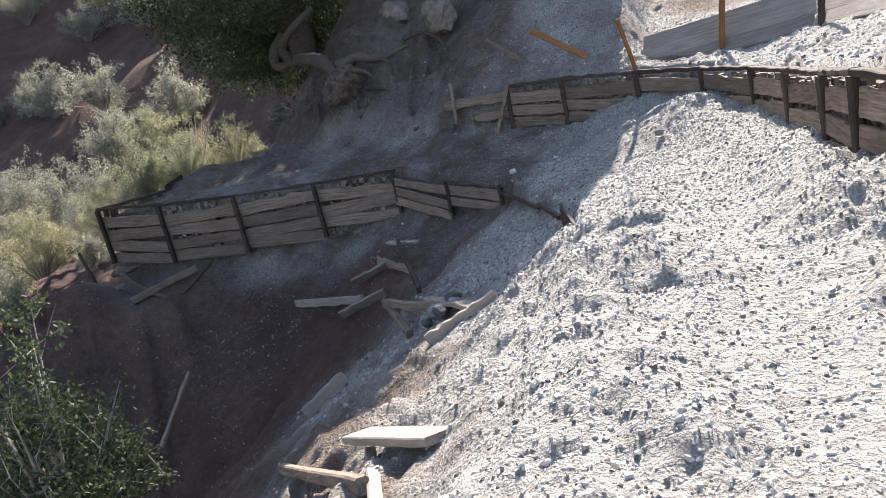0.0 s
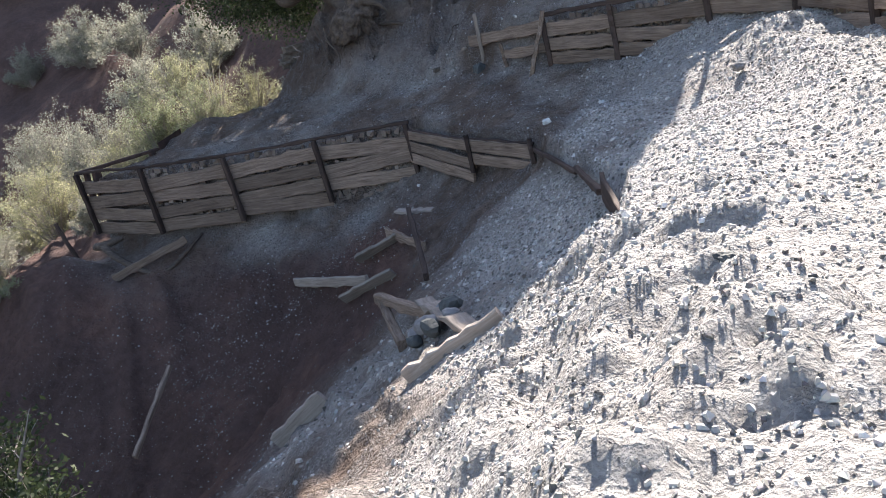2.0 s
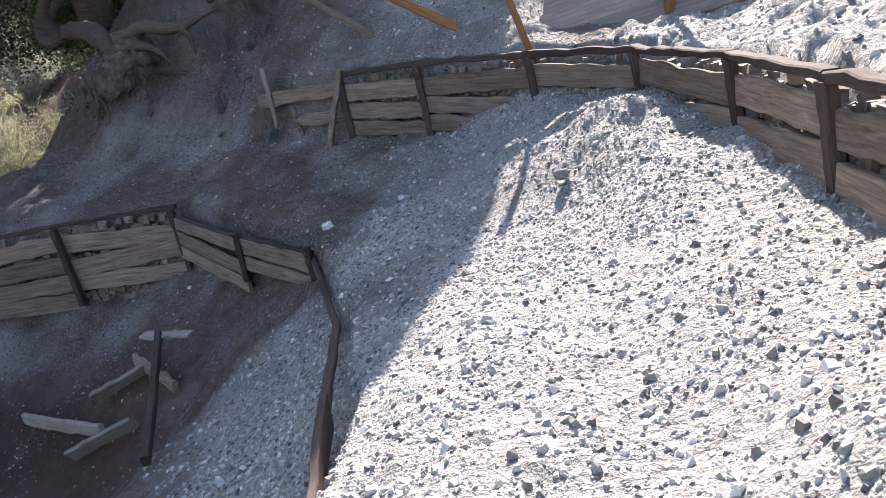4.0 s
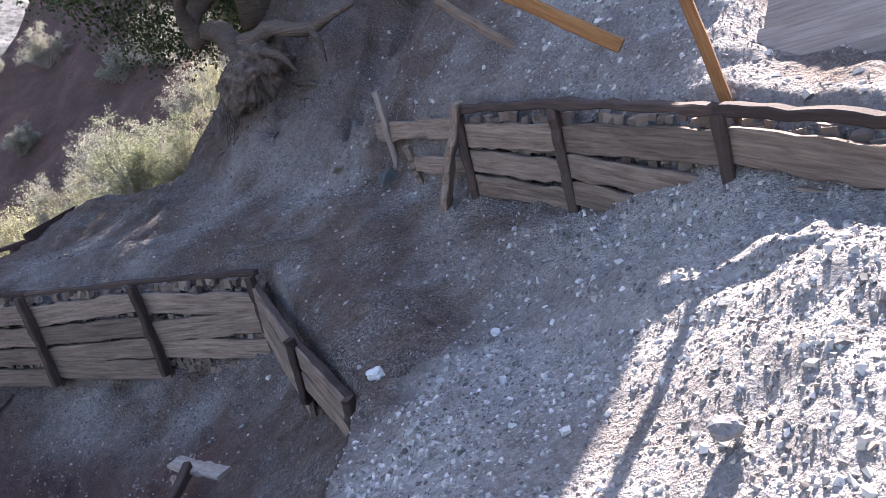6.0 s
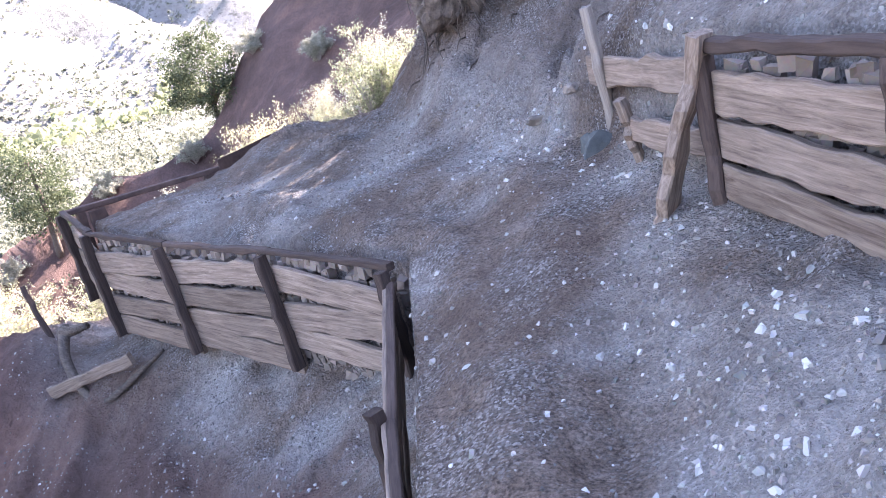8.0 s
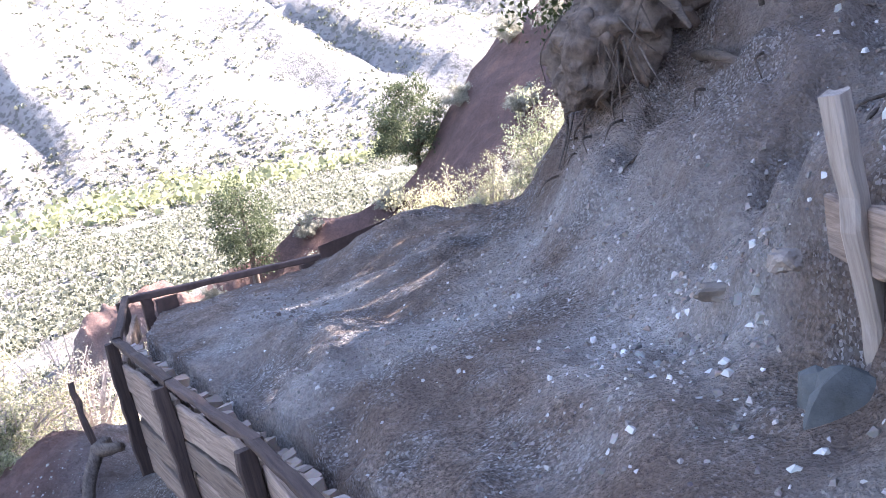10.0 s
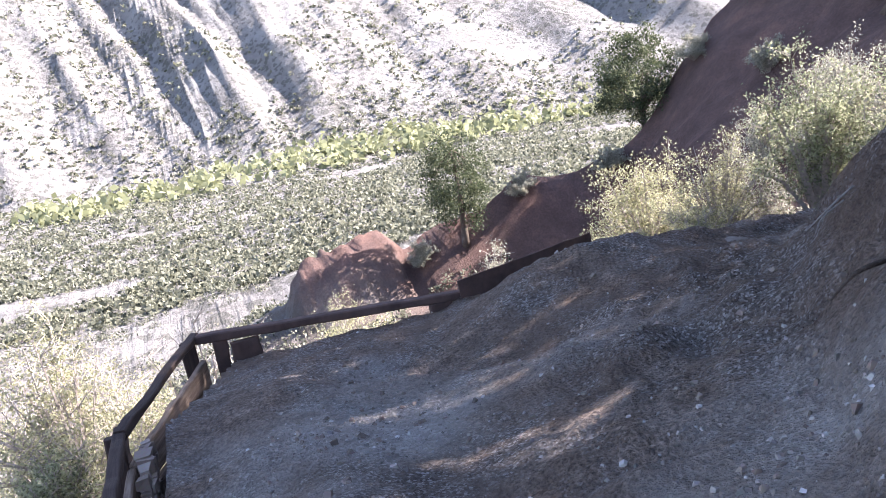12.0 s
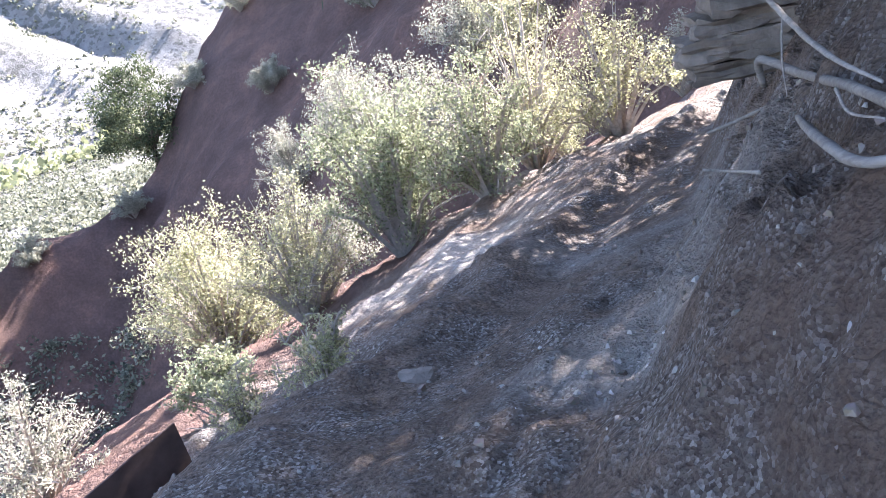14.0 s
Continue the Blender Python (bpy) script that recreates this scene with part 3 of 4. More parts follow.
# ---- shapes for roots, stones and plants ----
def tube_into(bm, points, radii, seed, sides=7, wobble=0.12, steps=5):
    """A bent, tapering limb through the points."""
    r = random.Random(seed)
    pts = [Vector(p) for p in points]
    ext = [pts[0] * 2 - pts[1]] + pts + [pts[-1] * 2 - pts[-2]]
    line, rad = [], []
    for n in range(len(pts) - 1):
        p0, p1, p2, p3 = ext[n : n + 4]
        for k in range(steps):
            t = k / steps
            line.append(0.5 * (2 * p1 + (p2 - p0) * t + (2 * p0 - 5 * p1 + 4 * p2 - p3) * t * t + (3 * p1 - p0 - 3 * p2 + p3) * t**3))
            rad.append(radii[n] * (1 - t) + radii[n + 1] * t)
    line.append(pts[-1])
    rad.append(radii[-1])
    rings = []
    for n, (p, w) in enumerate(zip(line, rad)):
        d = (line[min(n + 1, len(line) - 1)] - line[max(n - 1, 0)]).normalized()
        a = d.orthogonal().normalized() if not rings else (side_a - d * side_a.dot(d)).normalized()
        side_a = a
        b = d.cross(a)
        rings.append([bm.verts.new(p + (a * math.cos(q) + b * math.sin(q)) * w * (1 + r.uniform(-wobble, wobble))) for q in (2 * math.pi * k / sides for k in range(sides))])
    for u, v in zip(rings[:-1], rings[1:]):
        for k in range(sides):
            bm.faces.new((u[k], u[(k + 1) % sides], v[(k + 1) % sides], v[k]))
    bm.faces.new(rings[0][::-1])
    bm.faces.new(rings[-1])


def rock_mesh(size, seed, rough=0.28, detail=2, blocky=0.0):
    bm = bmesh.new()
    dent = random.Random(seed)
    bmesh.ops.create_icosphere(bm, subdivisions=detail, radius=1.0)
    for v in bm.verts:
        c = v.co.copy()
        if blocky:
            m = max(abs(c.x), abs(c.y), abs(c.z))
            c = c.lerp(c / m * 0.8, blocky)
        n = noise.noise(c * 1.3 + Vector((seed * 3.7, 0, 0))) + 0.5 * noise.noise(c * 3.1 + Vector((0, seed * 2.3, 0)))
        v.co = Vector((c.x * size[0], c.y * size[1], c.z * size[2])) * (1 + rough * n + dent.uniform(-0.06, 0.06))
    return bm


def ledge(name, label, place, size, turn, seed):
    """A rock ledge of several worn, broken layers."""
    r = random.Random(seed)
    ob = thing(name, label, "rock", pose(*place, r.uniform(-6, 6), r.uniform(-6, 6), turn))
    z = -size[2] / 2
    while z < size[2] / 2:
        t = size[2] * r.uniform(0.28, 0.5)
        bm = bmesh.new()
        bmesh.ops.create_cube(bm, size=1.0)
        bmesh.ops.subdivide_edges(bm, edges=bm.edges, cuts=4, use_grid_fill=True)
        sx, sy = size[0] * r.uniform(0.75, 1.05), size[1] * r.uniform(0.75, 1.05)
        for v in bm.verts:
            w = noise.noise(v.co * 2.7 + Vector((seed + z * 9, 0, 0)))
            v.co = Vector((v.co.x * sx * (1 + 0.22 * w) + r.gauss(0, 0.008), v.co.y * sy * (1 + 0.22 * w) + r.gauss(0, 0.008), v.co.z * t * (1 + 0.3 * w) + r.gauss(0, 0.006)))
        part("layer", bm, LEDGE, ob, at=pose(r.uniform(-0.05, 0.05), r.uniform(-0.05, 0.05), z + t / 2, 0, 0, r.uniform(-6, 6)))
        z += t * 0.95
    return ob


def rock(place, size, mat, label, seed, turn=0, sink=0.25, rough=0.28, detail=2, blocky=0.4, name="rock", group=""):
    ob = mesh_object(name, rock_mesh(size, seed, rough, detail, blocky), mat, flat=True)
    x, y, z = place
    ob.matrix_basis = pose(x, y, z + size[2] * (1 - 2 * sink), seed * 13 % 25 - 12, seed * 7 % 20 - 10, turn)
    return tagged(ob, label, "rock", group)


def leaf_mesh(name, centres, sizes, mat, spread, rng):
    """Leaves as small bent diamonds round the given centres."""
    n = len(centres)
    a = rng.normal(size=(n, 3))
    a /= np.linalg.norm(a, axis=1)[:, None]
    b = np.cross(a, rng.normal(size=(n, 3)))
    b /= np.linalg.norm(b, axis=1)[:, None] + 1e-9
    s = sizes[:, None]
    verts = np.stack([centres - a * s, centres + b * s * spread, centres + a * s, centres - b * s * spread], 1).reshape(-1, 3)
    i = np.arange(n) * 4
    faces = np.concatenate([np.stack([i, i + 1, i + 2], -1), np.stack([i, i + 2, i + 3], -1)])
    me = bpy.data.meshes.new(name)
    me.vertices.add(len(verts))
    me.vertices.foreach_set("co", verts.astype(np.float32).ravel())
    me.loops.add(faces.size)
    me.loops.foreach_set("vertex_index", faces.astype(np.int32).ravel())
    me.polygons.add(len(faces))
    me.polygons.foreach_set("loop_start", np.arange(0, faces.size, 3, dtype=np.int32))
    me.polygons.foreach_set("use_smooth", np.zeros(len(faces), bool))
    me.update(calc_edges=True)
    me.materials.append(mat)
    return me


def bush(name, label, category, place, width, tall, mat, seed, stems=26, twigs=9, per_twig=14, leaf=0.035, bare=0.12, group=""):
    """A shrub: stems that fork into twigs from one crown at the ground, with leaves along the twigs."""
    r, rng = random.Random(seed), np.random.default_rng(seed)
    ob = thing(name, label, category, pose(*place, 0, 0, seed * 37 % 360), group)
    bm = bmesh.new()
    spots = []
    for _ in range(stems):
        az, out = r.uniform(0, 2 * math.pi), r.random() ** 0.6
        tip = Vector((math.cos(az) * out * width, math.sin(az) * out * width, tall * (1.0 - 0.72 * out**2) * r.uniform(0.65, 1.1)))
        mid = tip * 0.5 + Vector((0, 0, tall * 0.08))
        tube_into(bm, [(0, 0, -0.15), mid, tip], [0.016 * tall + 0.004, 0.009 * tall, 0.003], r.random(), 3, 0.1, 2)
        for _ in range(twigs):
            t = r.random() ** 0.8 * 1.7 - 0.7
            base = mid.lerp(tip, t) if t > 0 else mid * (1 + 0.8 * t)
            way = Vector((r.gauss(0, 1), r.gauss(0, 1), r.gauss(0.7, 0.7))).normalized() * r.uniform(0.1, 0.26) * (width + tall) * 0.5
            tube_into(bm, [base, base + way * 0.6 + Vector((0, 0, 0.01)), base + way], [0.006, 0.004, 0.002], r.random(), 3, 0.1, 1)
            if r.random() > bare:
                for _ in range(int(per_twig * 2.3)):
                    spots.append(base + way * r.uniform(0.15, 1.1) + Vector((r.gauss(0, 1), r.gauss(0, 1), r.gauss(0, 1))) * 0.05 * width)
    part("branchwork", bm, TWIG, ob, "grey twiggy stems")
    c = np.array(spots)
    me = leaf_mesh("foliage", c, rng.uniform(0.5, 1.3, len(c)) * leaf * 0.74, mat, 0.5, rng)
    fo = new("foliage", me)
    fo.parent = ob
    return ob


def tree(name, label, category, place, trunk, limbs, crown, radii, clusters, per, leaf, mat, seed, clump=0.35, gaps=0.0, twig_mat=None):
    """A tree: trunk points, limbs up to the crown, and leaves in clumps through an uneven ellipsoid."""
    r, rng = random.Random(seed), np.random.default_rng(seed)
    ob = thing(name, label, category, pose(*place))
    centres = []
    while len(centres) < clusters:
        p = np.array([r.uniform(-1, 1) for _ in range(3)])
        d = np.linalg.norm(p)
        lump = 0.75 + 0.5 * noise.noise(Vector(p) * 2.1 + Vector((seed, 0, 0)))
        if 0.35 < d < lump + 0.1 and noise.noise(Vector(p) * 3.3 + Vector((0, seed, 0))) > gaps - 0.5:
            centres.append(p * radii + crown)
    bm = bmesh.new()
    tube_into(bm, [p[:3] for p in trunk], [p[3] for p in trunk], seed, 9, 0.14, 4)
    top = Vector(trunk[-1][:3])
    for k in range(limbs):
        c = Vector(centres[k * len(centres) // limbs])
        mid = top.lerp(c, 0.5) + Vector((r.gauss(0, 0.12), r.gauss(0, 0.12), 0.1)) * radii[2] * 0.4
        tube_into(bm, [top, mid, c], [trunk[-1][3] * 0.8, trunk[-1][3] * 0.42, 0.015], seed + k, 5, 0.15, 4)
    part("trunk", bm, twig_mat or ROOT, ob, "grey-brown bark", flat=False)
    base = np.repeat(np.array(centres), per, 0)
    c = base + rng.normal(size=base.shape) * clump * np.array([1, 1, 0.7])
    me = leaf_mesh("crown", c, rng.uniform(0.6, 1.4, len(c)) * leaf, mat, 0.55, rng)
    fo = new("crown", me)
    fo.parent = ob
    return ob


# ---- rail and steel plate at the bend of the trail ----
rail_fence = thing("rail_fence", "dark rusty beam rail on short posts at the trail edge", "fence", pose(-8.6, 15.2, -0.8))
board("beam", (-8.78, 14.36, -0.645), (-8.36, 16.25, -0.67), 0.08, 0.06, STEEL, rail_fence, "dark flat beam", 0, 0.003)
board("post", (-8.74, 14.55, -1.2), (-8.74, 14.55, -0.68), 0.07, 0.1, STEEL, rail_fence, "", 0, 0.003)
board("post", (-8.67, 14.72, -1.2), (-8.67, 14.72, -0.7), 0.06, 0.2, STEEL, rail_fence, "", 0, 0.003)
board("post", (-8.38, 16.08, -1.1), (-8.38, 16.08, -0.7), 0.06, 0.16, STEEL, rail_fence, "", 0, 0.003)
steel_plate = loose_board("steel_plate", (-8.3, 16.22, -0.78), (-8.42, 17.34, -0.70), 0.012, 0.46, STEEL, "dark rusty steel plate holding the trail edge", "steel plate", 0, 0.002)

# ---- stake, loose boards and posts round the upper wall ----
loose_board("stake", (-1.83, 14.93, -0.05), (-1.86, 14.8, 0.82), 0.055, 0.075, WOOD_PALE, "pale upright wooden stake in the gravel", "stake", 0, 0.006)
loose_board("plank", (-2.02, 15.04, 0.42), (-0.85, 14.12, 0.52), 0.05, 0.17, WOOD_GREY, "brown weathered board behind the stake", "plank")
loose_board("plank", (-1.5, 14.5, 0.2), (-0.8, 14.02, 0.24), 0.045, 0.14, WOOD_GREY, "grey weathered board end above the gravel", "plank")
loose_board("stake", (-1.45, 14.5, 0.0), (-1.5, 14.44, 0.36), 0.05, 0.07, WOOD_GREY, "short broken grey stake in the gravel", "stake", 0, 0.01)
loose_board("plank", (-1.12, 13.97, -0.28), (-0.80, 13.94, 0.74), 0.06, 0.14, WOOD_GREY, "split grey plank leaning against the wall", "plank", 0, 0.016)
loose_board("post", (1.20, 12.6, 0.62), (0.95, 12.55, 1.5), 0.06, 0.075, WOOD_ORANGE, "leaning orange-brown wooden post behind the wall", "post", 0, 0.003)
loose_board("post", (2.36, 12.48, 0.75), (2.42, 12.5, 1.85), 0.07, 0.11, WOOD_ORANGE, "orange-brown wooden post holding a board", "post", 0, 0.006)
loose_board("timber", (0.52, 13.5, 1.0), (-0.32, 13.6, 1.52), 0.07, 0.09, WOOD_ORANGE, "orange-brown timber sticking out of the gravel", "timber", 0, 0.003)
loose_board("timber", (-0.38, 14.55, 0.95), (-1.12, 14.75, 1.47), 0.05, 0.07, WOOD_GREY, "thin grey timber lying on the gravel", "timber", 0, 0.003)
loose_board("plank", (-0.55, 14.62, 0.92), (-0.1, 14.35, 0.9), 0.16, 0.05, WOOD_PALE, "short broken board lying on the gravel", "plank", 0, 0.01)
panel = thing("board_barrier", "wide weathered boards leaning back on the gravel slope", "barrier", pose(2.3, 12.6, 0.9))
for z in (-0.08, 0.11, 0.3):
    board("plank", (1.27 + 0.4 * z, 13.13 + 0.8 * z, 0.78 + z), (3.5 + 0.4 * z, 12.02 + 0.8 * z, 1.2 + z), 0.05, 0.26, WOOD_PALE, panel, "", -42, 0.004)
    board("plank", (3.55 + 0.8 * z, 11.95 + 0.4 * z, 1.2 + z), (4.4 + 0.8 * z, 10.3 + 0.4 * z, 1.4 + z), 0.05, 0.26, WOOD_PALE, panel, "", -42, 0.004)
loose_board("post", (3.5, 11.75, 1.0), (3.5, 11.75, 1.95), 0.07, 0.1, WOOD_DARK, "dark post beside the leaning boards", "post", 0, 0.006)

# ---- broken timber on the slope below ----
D = "broken timber on the slope"
loose_board("plank", (-4.70, 12.87, -2.41), (-3.26, 11.84, -2.12), 0.06, 0.13, WOOD_PALE, "grey plank jutting out of the slope", group=D)
loose_board("plank", (-3.63, 11.84, -2.34), (-2.85, 11.72, -2.00), 0.05, 0.16, WOOD_PALE, "broken pale plank lying across others", group=D, roll=35)
loose_board("plank", (-3.49, 12.24, -1.96), (-2.86, 12.29, -1.70), 0.05, 0.15, WOOD_PALE, "pale plank end sticking out of the soil", group=D, roll=40)
loose_board("stake", (-2.66, 12.22, -1.36), (-2.04, 10.27, -1.60), 0.06, 0.09, WOOD_DARK, "leaning dark post carrying a short board", "stake")
loose_board("plank", (-2.84, 12.28, -1.38), (-2.33, 12.19, -1.39), 0.14, 0.035, WOOD_PALE, "short board resting on a leaning post", group=D)
loose_board("plank", (-3.07, 12.45, -1.69), (-2.42, 11.80, -1.73), 0.05, 0.12, WOOD_GREY, "grey plank half buried in the slope", group=D)
loose_board("timber", (-2.33, 9.47, -1.49), (-1.38, 8.08, -1.19), 0.08, 0.10, WOOD_GREY, "grey beam above a stone-filled crib", "timber")
loose_board("post", (-2.28, 9.38, -1.49), (-1.87, 8.52, -1.61), 0.08, 0.10, WOOD_GREY, "grey post carrying the end of a beam", "post")
loose_board("plank", (-1.60, 8.47, -1.19), (-0.87, 6.94, -0.84), 0.15, 0.04, WOOD_PALE, "wide pale board of a stone-filled crib", group=D)
loose_board("plank", (-1.37, 6.94, -1.13), (-0.69, 6.92, -0.74), 0.06, 0.15, WOOD_PALE, "long sunlit pale plank along the gravel edge", group=D)
loose_board("plank", (-3.23, 8.51, -2.47), (-2.71, 8.60, -2.07), 0.05, 0.2, WOOD_PALE, "pale board end sticking out of the gravel", group=D)
loose_board("pole", (-6.32, 10.53, -3.73), (-6.21, 11.61, -3.00), 0.06, 0.07, WOOD_GREY, "long grey pole lying down the slope", "pole", 0, 0.008)
loose_board("timber", (-2.73, 6.37, -1.99), (-1.11, 3.50, -0.58), 0.07, 0.09, WOOD_GREY, "grey beam jutting from the slope", "timber", 0, 0.003)
shelf = thing("bench", "sunlit pale board on a post beside the trail", "bench", pose(-1.0, 4.4, -0.6))
board("seat", (-1.41, 4.49, -0.80), (-0.70, 3.57, -0.38), 0.2, 0.05, WOOD_PALE, shelf, "", 0, 0.002)
board("leg", (-1.31, 4.38, -0.86), (-0.91, 2.98, -0.44), 0.07, 0.07, WOOD_PALE, shelf, "", 0, 0.002)
for n, (dx, dy, s) in enumerate(((0, 0, 0.11), (0.16, 0.1, 0.09), (-0.15, 0.12, 0.08), (0.05, -0.14, 0.09), (0.2, -0.08, 0.07), (-0.1, -0.08, 0.07), (0.1, 0.22, 0.1))):
    px, py, pz = (-1.39, 7.72, -1.17)
    rock((px + dx, py + dy, height(px + dx, py + dy) + 0.05), (s, s * 0.8, s * 0.7), STONE_DARK if n % 2 else STONE, "rounded dark grey stone in the timber crib", n + 3, n * 40, 0.2, group="crib stones")

# ---- dead branch and board under the lower wall ----
branch = new("fallen_branch")
tagged(branch, "bare forked grey branch lying under the wall", "branch")
bm = bmesh.new()
tube_into(bm, [(-8.25, 13.75, -1.75), (-7.9, 13.55, -1.95), (-7.35, 13.45, -2.2), (-7.08, 13.5, -2.22), (-6.8, 13.75, -2.0), (-6.6, 14.0, -1.8)], [0.06, 0.055, 0.045, 0.04, 0.035, 0.02], 3)
part("limb", bm, ROOT, branch, flat=False)
bm = bmesh.new()
tube_into(bm, [(-8.45, 13.85, -1.8), (-8.2, 13.75, -1.75), (-7.95, 13.9, -1.7)], [0.06, 0.075, 0.04], 5)
part("stub", bm, ROOT, branch, flat=False)
loose_board("plank", (-7.9, 13.3, -2.2), (-6.75, 13.75, -1.8), 0.06, 0.12, WOOD_GREY, "grey plank lying under the wall", "plank")
loose_board("stake", (-8.7, 13.8, -2.3), (-8.98, 13.75, -1.3), 0.05, 0.06, WOOD_DARK, "thin dark stake standing below the wall", "stake", 0, 0.006)

# ---- roots in the bank ----
root_mass = new("tree_root_mass")
tagged(root_mass, "exposed gnarled tree roots overhanging the earth bank", "tree roots")
bm = rock_mesh((0.33, 0.3, 0.27), 5, 0.55, 5)
for v in bm.verts:
    k = v.co * 6.0
    v.co *= 1 + 0.2 * noise.noise(k) - 0.16 * abs(noise.noise(k * 2.3)) + 0.06 * noise.noise(k * 4)
part("burl", bm, BARK, root_mass, "gnarled grey-brown burl", flat=False, at=pose(-4.12, 16.6, 1.12, 0, 15, 30))
bm = rock_mesh((0.25, 0.24, 0.32), 12, 0.5, 5)
for v in bm.verts:
    k = v.co * 7.0
    v.co *= 1 + 0.16 * noise.noise(k) - 0.2 * abs(noise.noise(k * 2.6)) + 0.06 * noise.noise(k * 5)
part("burl", bm, BARK, root_mass, "scaly brown root stump", flat=False, at=pose(-4.32, 16.42, 0.93, 10, 25, 20))
for pts, rad in (
    ([(-4.2, 16.45, 1.12), (-4.7, 16.9, 1.5), (-5.3, 17.4, 1.62), (-5.85, 17.75, 1.5), (-6.1, 18.1, 1.75), (-5.9, 18.4, 2.2)], [0.17, 0.15, 0.12, 0.1, 0.11, 0.15]),
    ([(-4.3, 16.6, 1.35), (-3.9, 16.65, 1.5), (-3.4, 16.6, 1.42), (-3.1, 16.5, 1.5), (-2.8, 16.6, 1.6)], [0.14, 0.1, 0.07, 0.05, 0.02]),
    ([(-3.4, 16.6, 1.42), (-3.2, 16.4, 1.3), (-3.15, 16.38, 1.05)], [0.05, 0.035, 0.012]),
    ([(-3.85, 16.75, 0.84), (-3.5, 16.5, 0.84), (-3.2, 16.4, 0.74), (-3.07, 16.4, 0.55)], [0.035, 0.03, 0.022, 0.01]),
    ([(-3.4, 16.47, 0.82), (-3.35, 16.38, 0.62), (-3.3, 16.3, 0.45)], [0.02, 0.015, 0.006]),
    ([(-4.5, 16.55, 0.9), (-4.3, 16.4, 0.72), (-4.1, 16.42, 0.5), (-4.05, 16.3, 0.35)], [0.03, 0.02, 0.012, 0.005]),
    ([(-4.9, 16.8, 0.95), (-4.75, 16.55, 0.7), (-4.55, 16.35, 0.5), (-4.5, 16.2, 0.3)], [0.022, 0.016, 0.009, 0.004]),
    ([(-4.1, 16.5, 1.3), (-3.7, 16.35, 1.2), (-3.5, 16.3, 1.0)], [0.07, 0.04, 0.012]),
    ([(-5.2, 17.2, 1.0), (-4.95, 16.8, 0.6), (-4.8, 16.5, 0.25)], [0.02, 0.012, 0.004]),
    ([(-2.9, 16.6, 1.7), (-2.5, 16.5, 1.8), (-2.2, 16.4, 1.65), (-2.0, 16.3, 1.4)], [0.04, 0.035, 0.025, 0.008]),
    ([(-5.5, 17.5, 1.5), (-5.6, 17.3, 1.9), (-5.2, 17.1, 2.3), (-4.8, 17.2, 2.6)], [0.1, 0.09, 0.08, 0.07])):
    bm = bmesh.new()
    tube_into(bm, pts, rad, len(pts), 8, 0.2)
    part("root", bm, ROOT, root_mass, flat=False)
rx = random.Random(8)
for _ in range(26):
    x = rx.uniform(-5.2, -2.3)
    y = 15.9 + (-x - 3) * 0.32 + rx.uniform(0, 0.5)
    z = height(x, y)
    bm = bmesh.new()
    a = Vector((x, y, z + 0.02))
    d = Vector((rx.uniform(-0.12, 0.12), -rx.uniform(0.05, 0.2), -rx.uniform(0.05, 0.25)))
    tube_into(bm, [a, a + d * 0.5 + Vector((rx.uniform(-0.05, 0.05), -0.04, 0.04)), a + d], [0.01, 0.007, 0.003], _, 4, 0.1, 3)
    part("root", bm, ROOT, root_mass, flat=False)
for n in range(22):
    az, z0 = rx.uniform(2.2, 5.6), rx.uniform(0.7, 1.2)
    c = Vector((-4.2 + rx.uniform(-0.15, 0.3), 16.52, z0))
    out = Vector((math.cos(az), math.sin(az) - 0.25, 0)).normalized()
    a = c + out * rx.uniform(0.16, 0.26)
    d = Vector((rx.uniform(-0.25, 0.25), rx.uniform(-0.1, 0.1), -rx.uniform(0.15, 0.5)))
    bm = bmesh.new()
    tube_into(bm, [a, a + d * 0.5 + out * rx.uniform(0.0, 0.09), a + d + out * rx.uniform(-0.05, 0.1)], [0.007, 0.005, 0.002], n, 5, 0.2, 3)
    part("root", bm, ROOT, root_mass, flat=False)
bank_roots = new("tree_roots")
tagged(bank_roots, "pale bare roots hanging out of the bank", "tree roots")
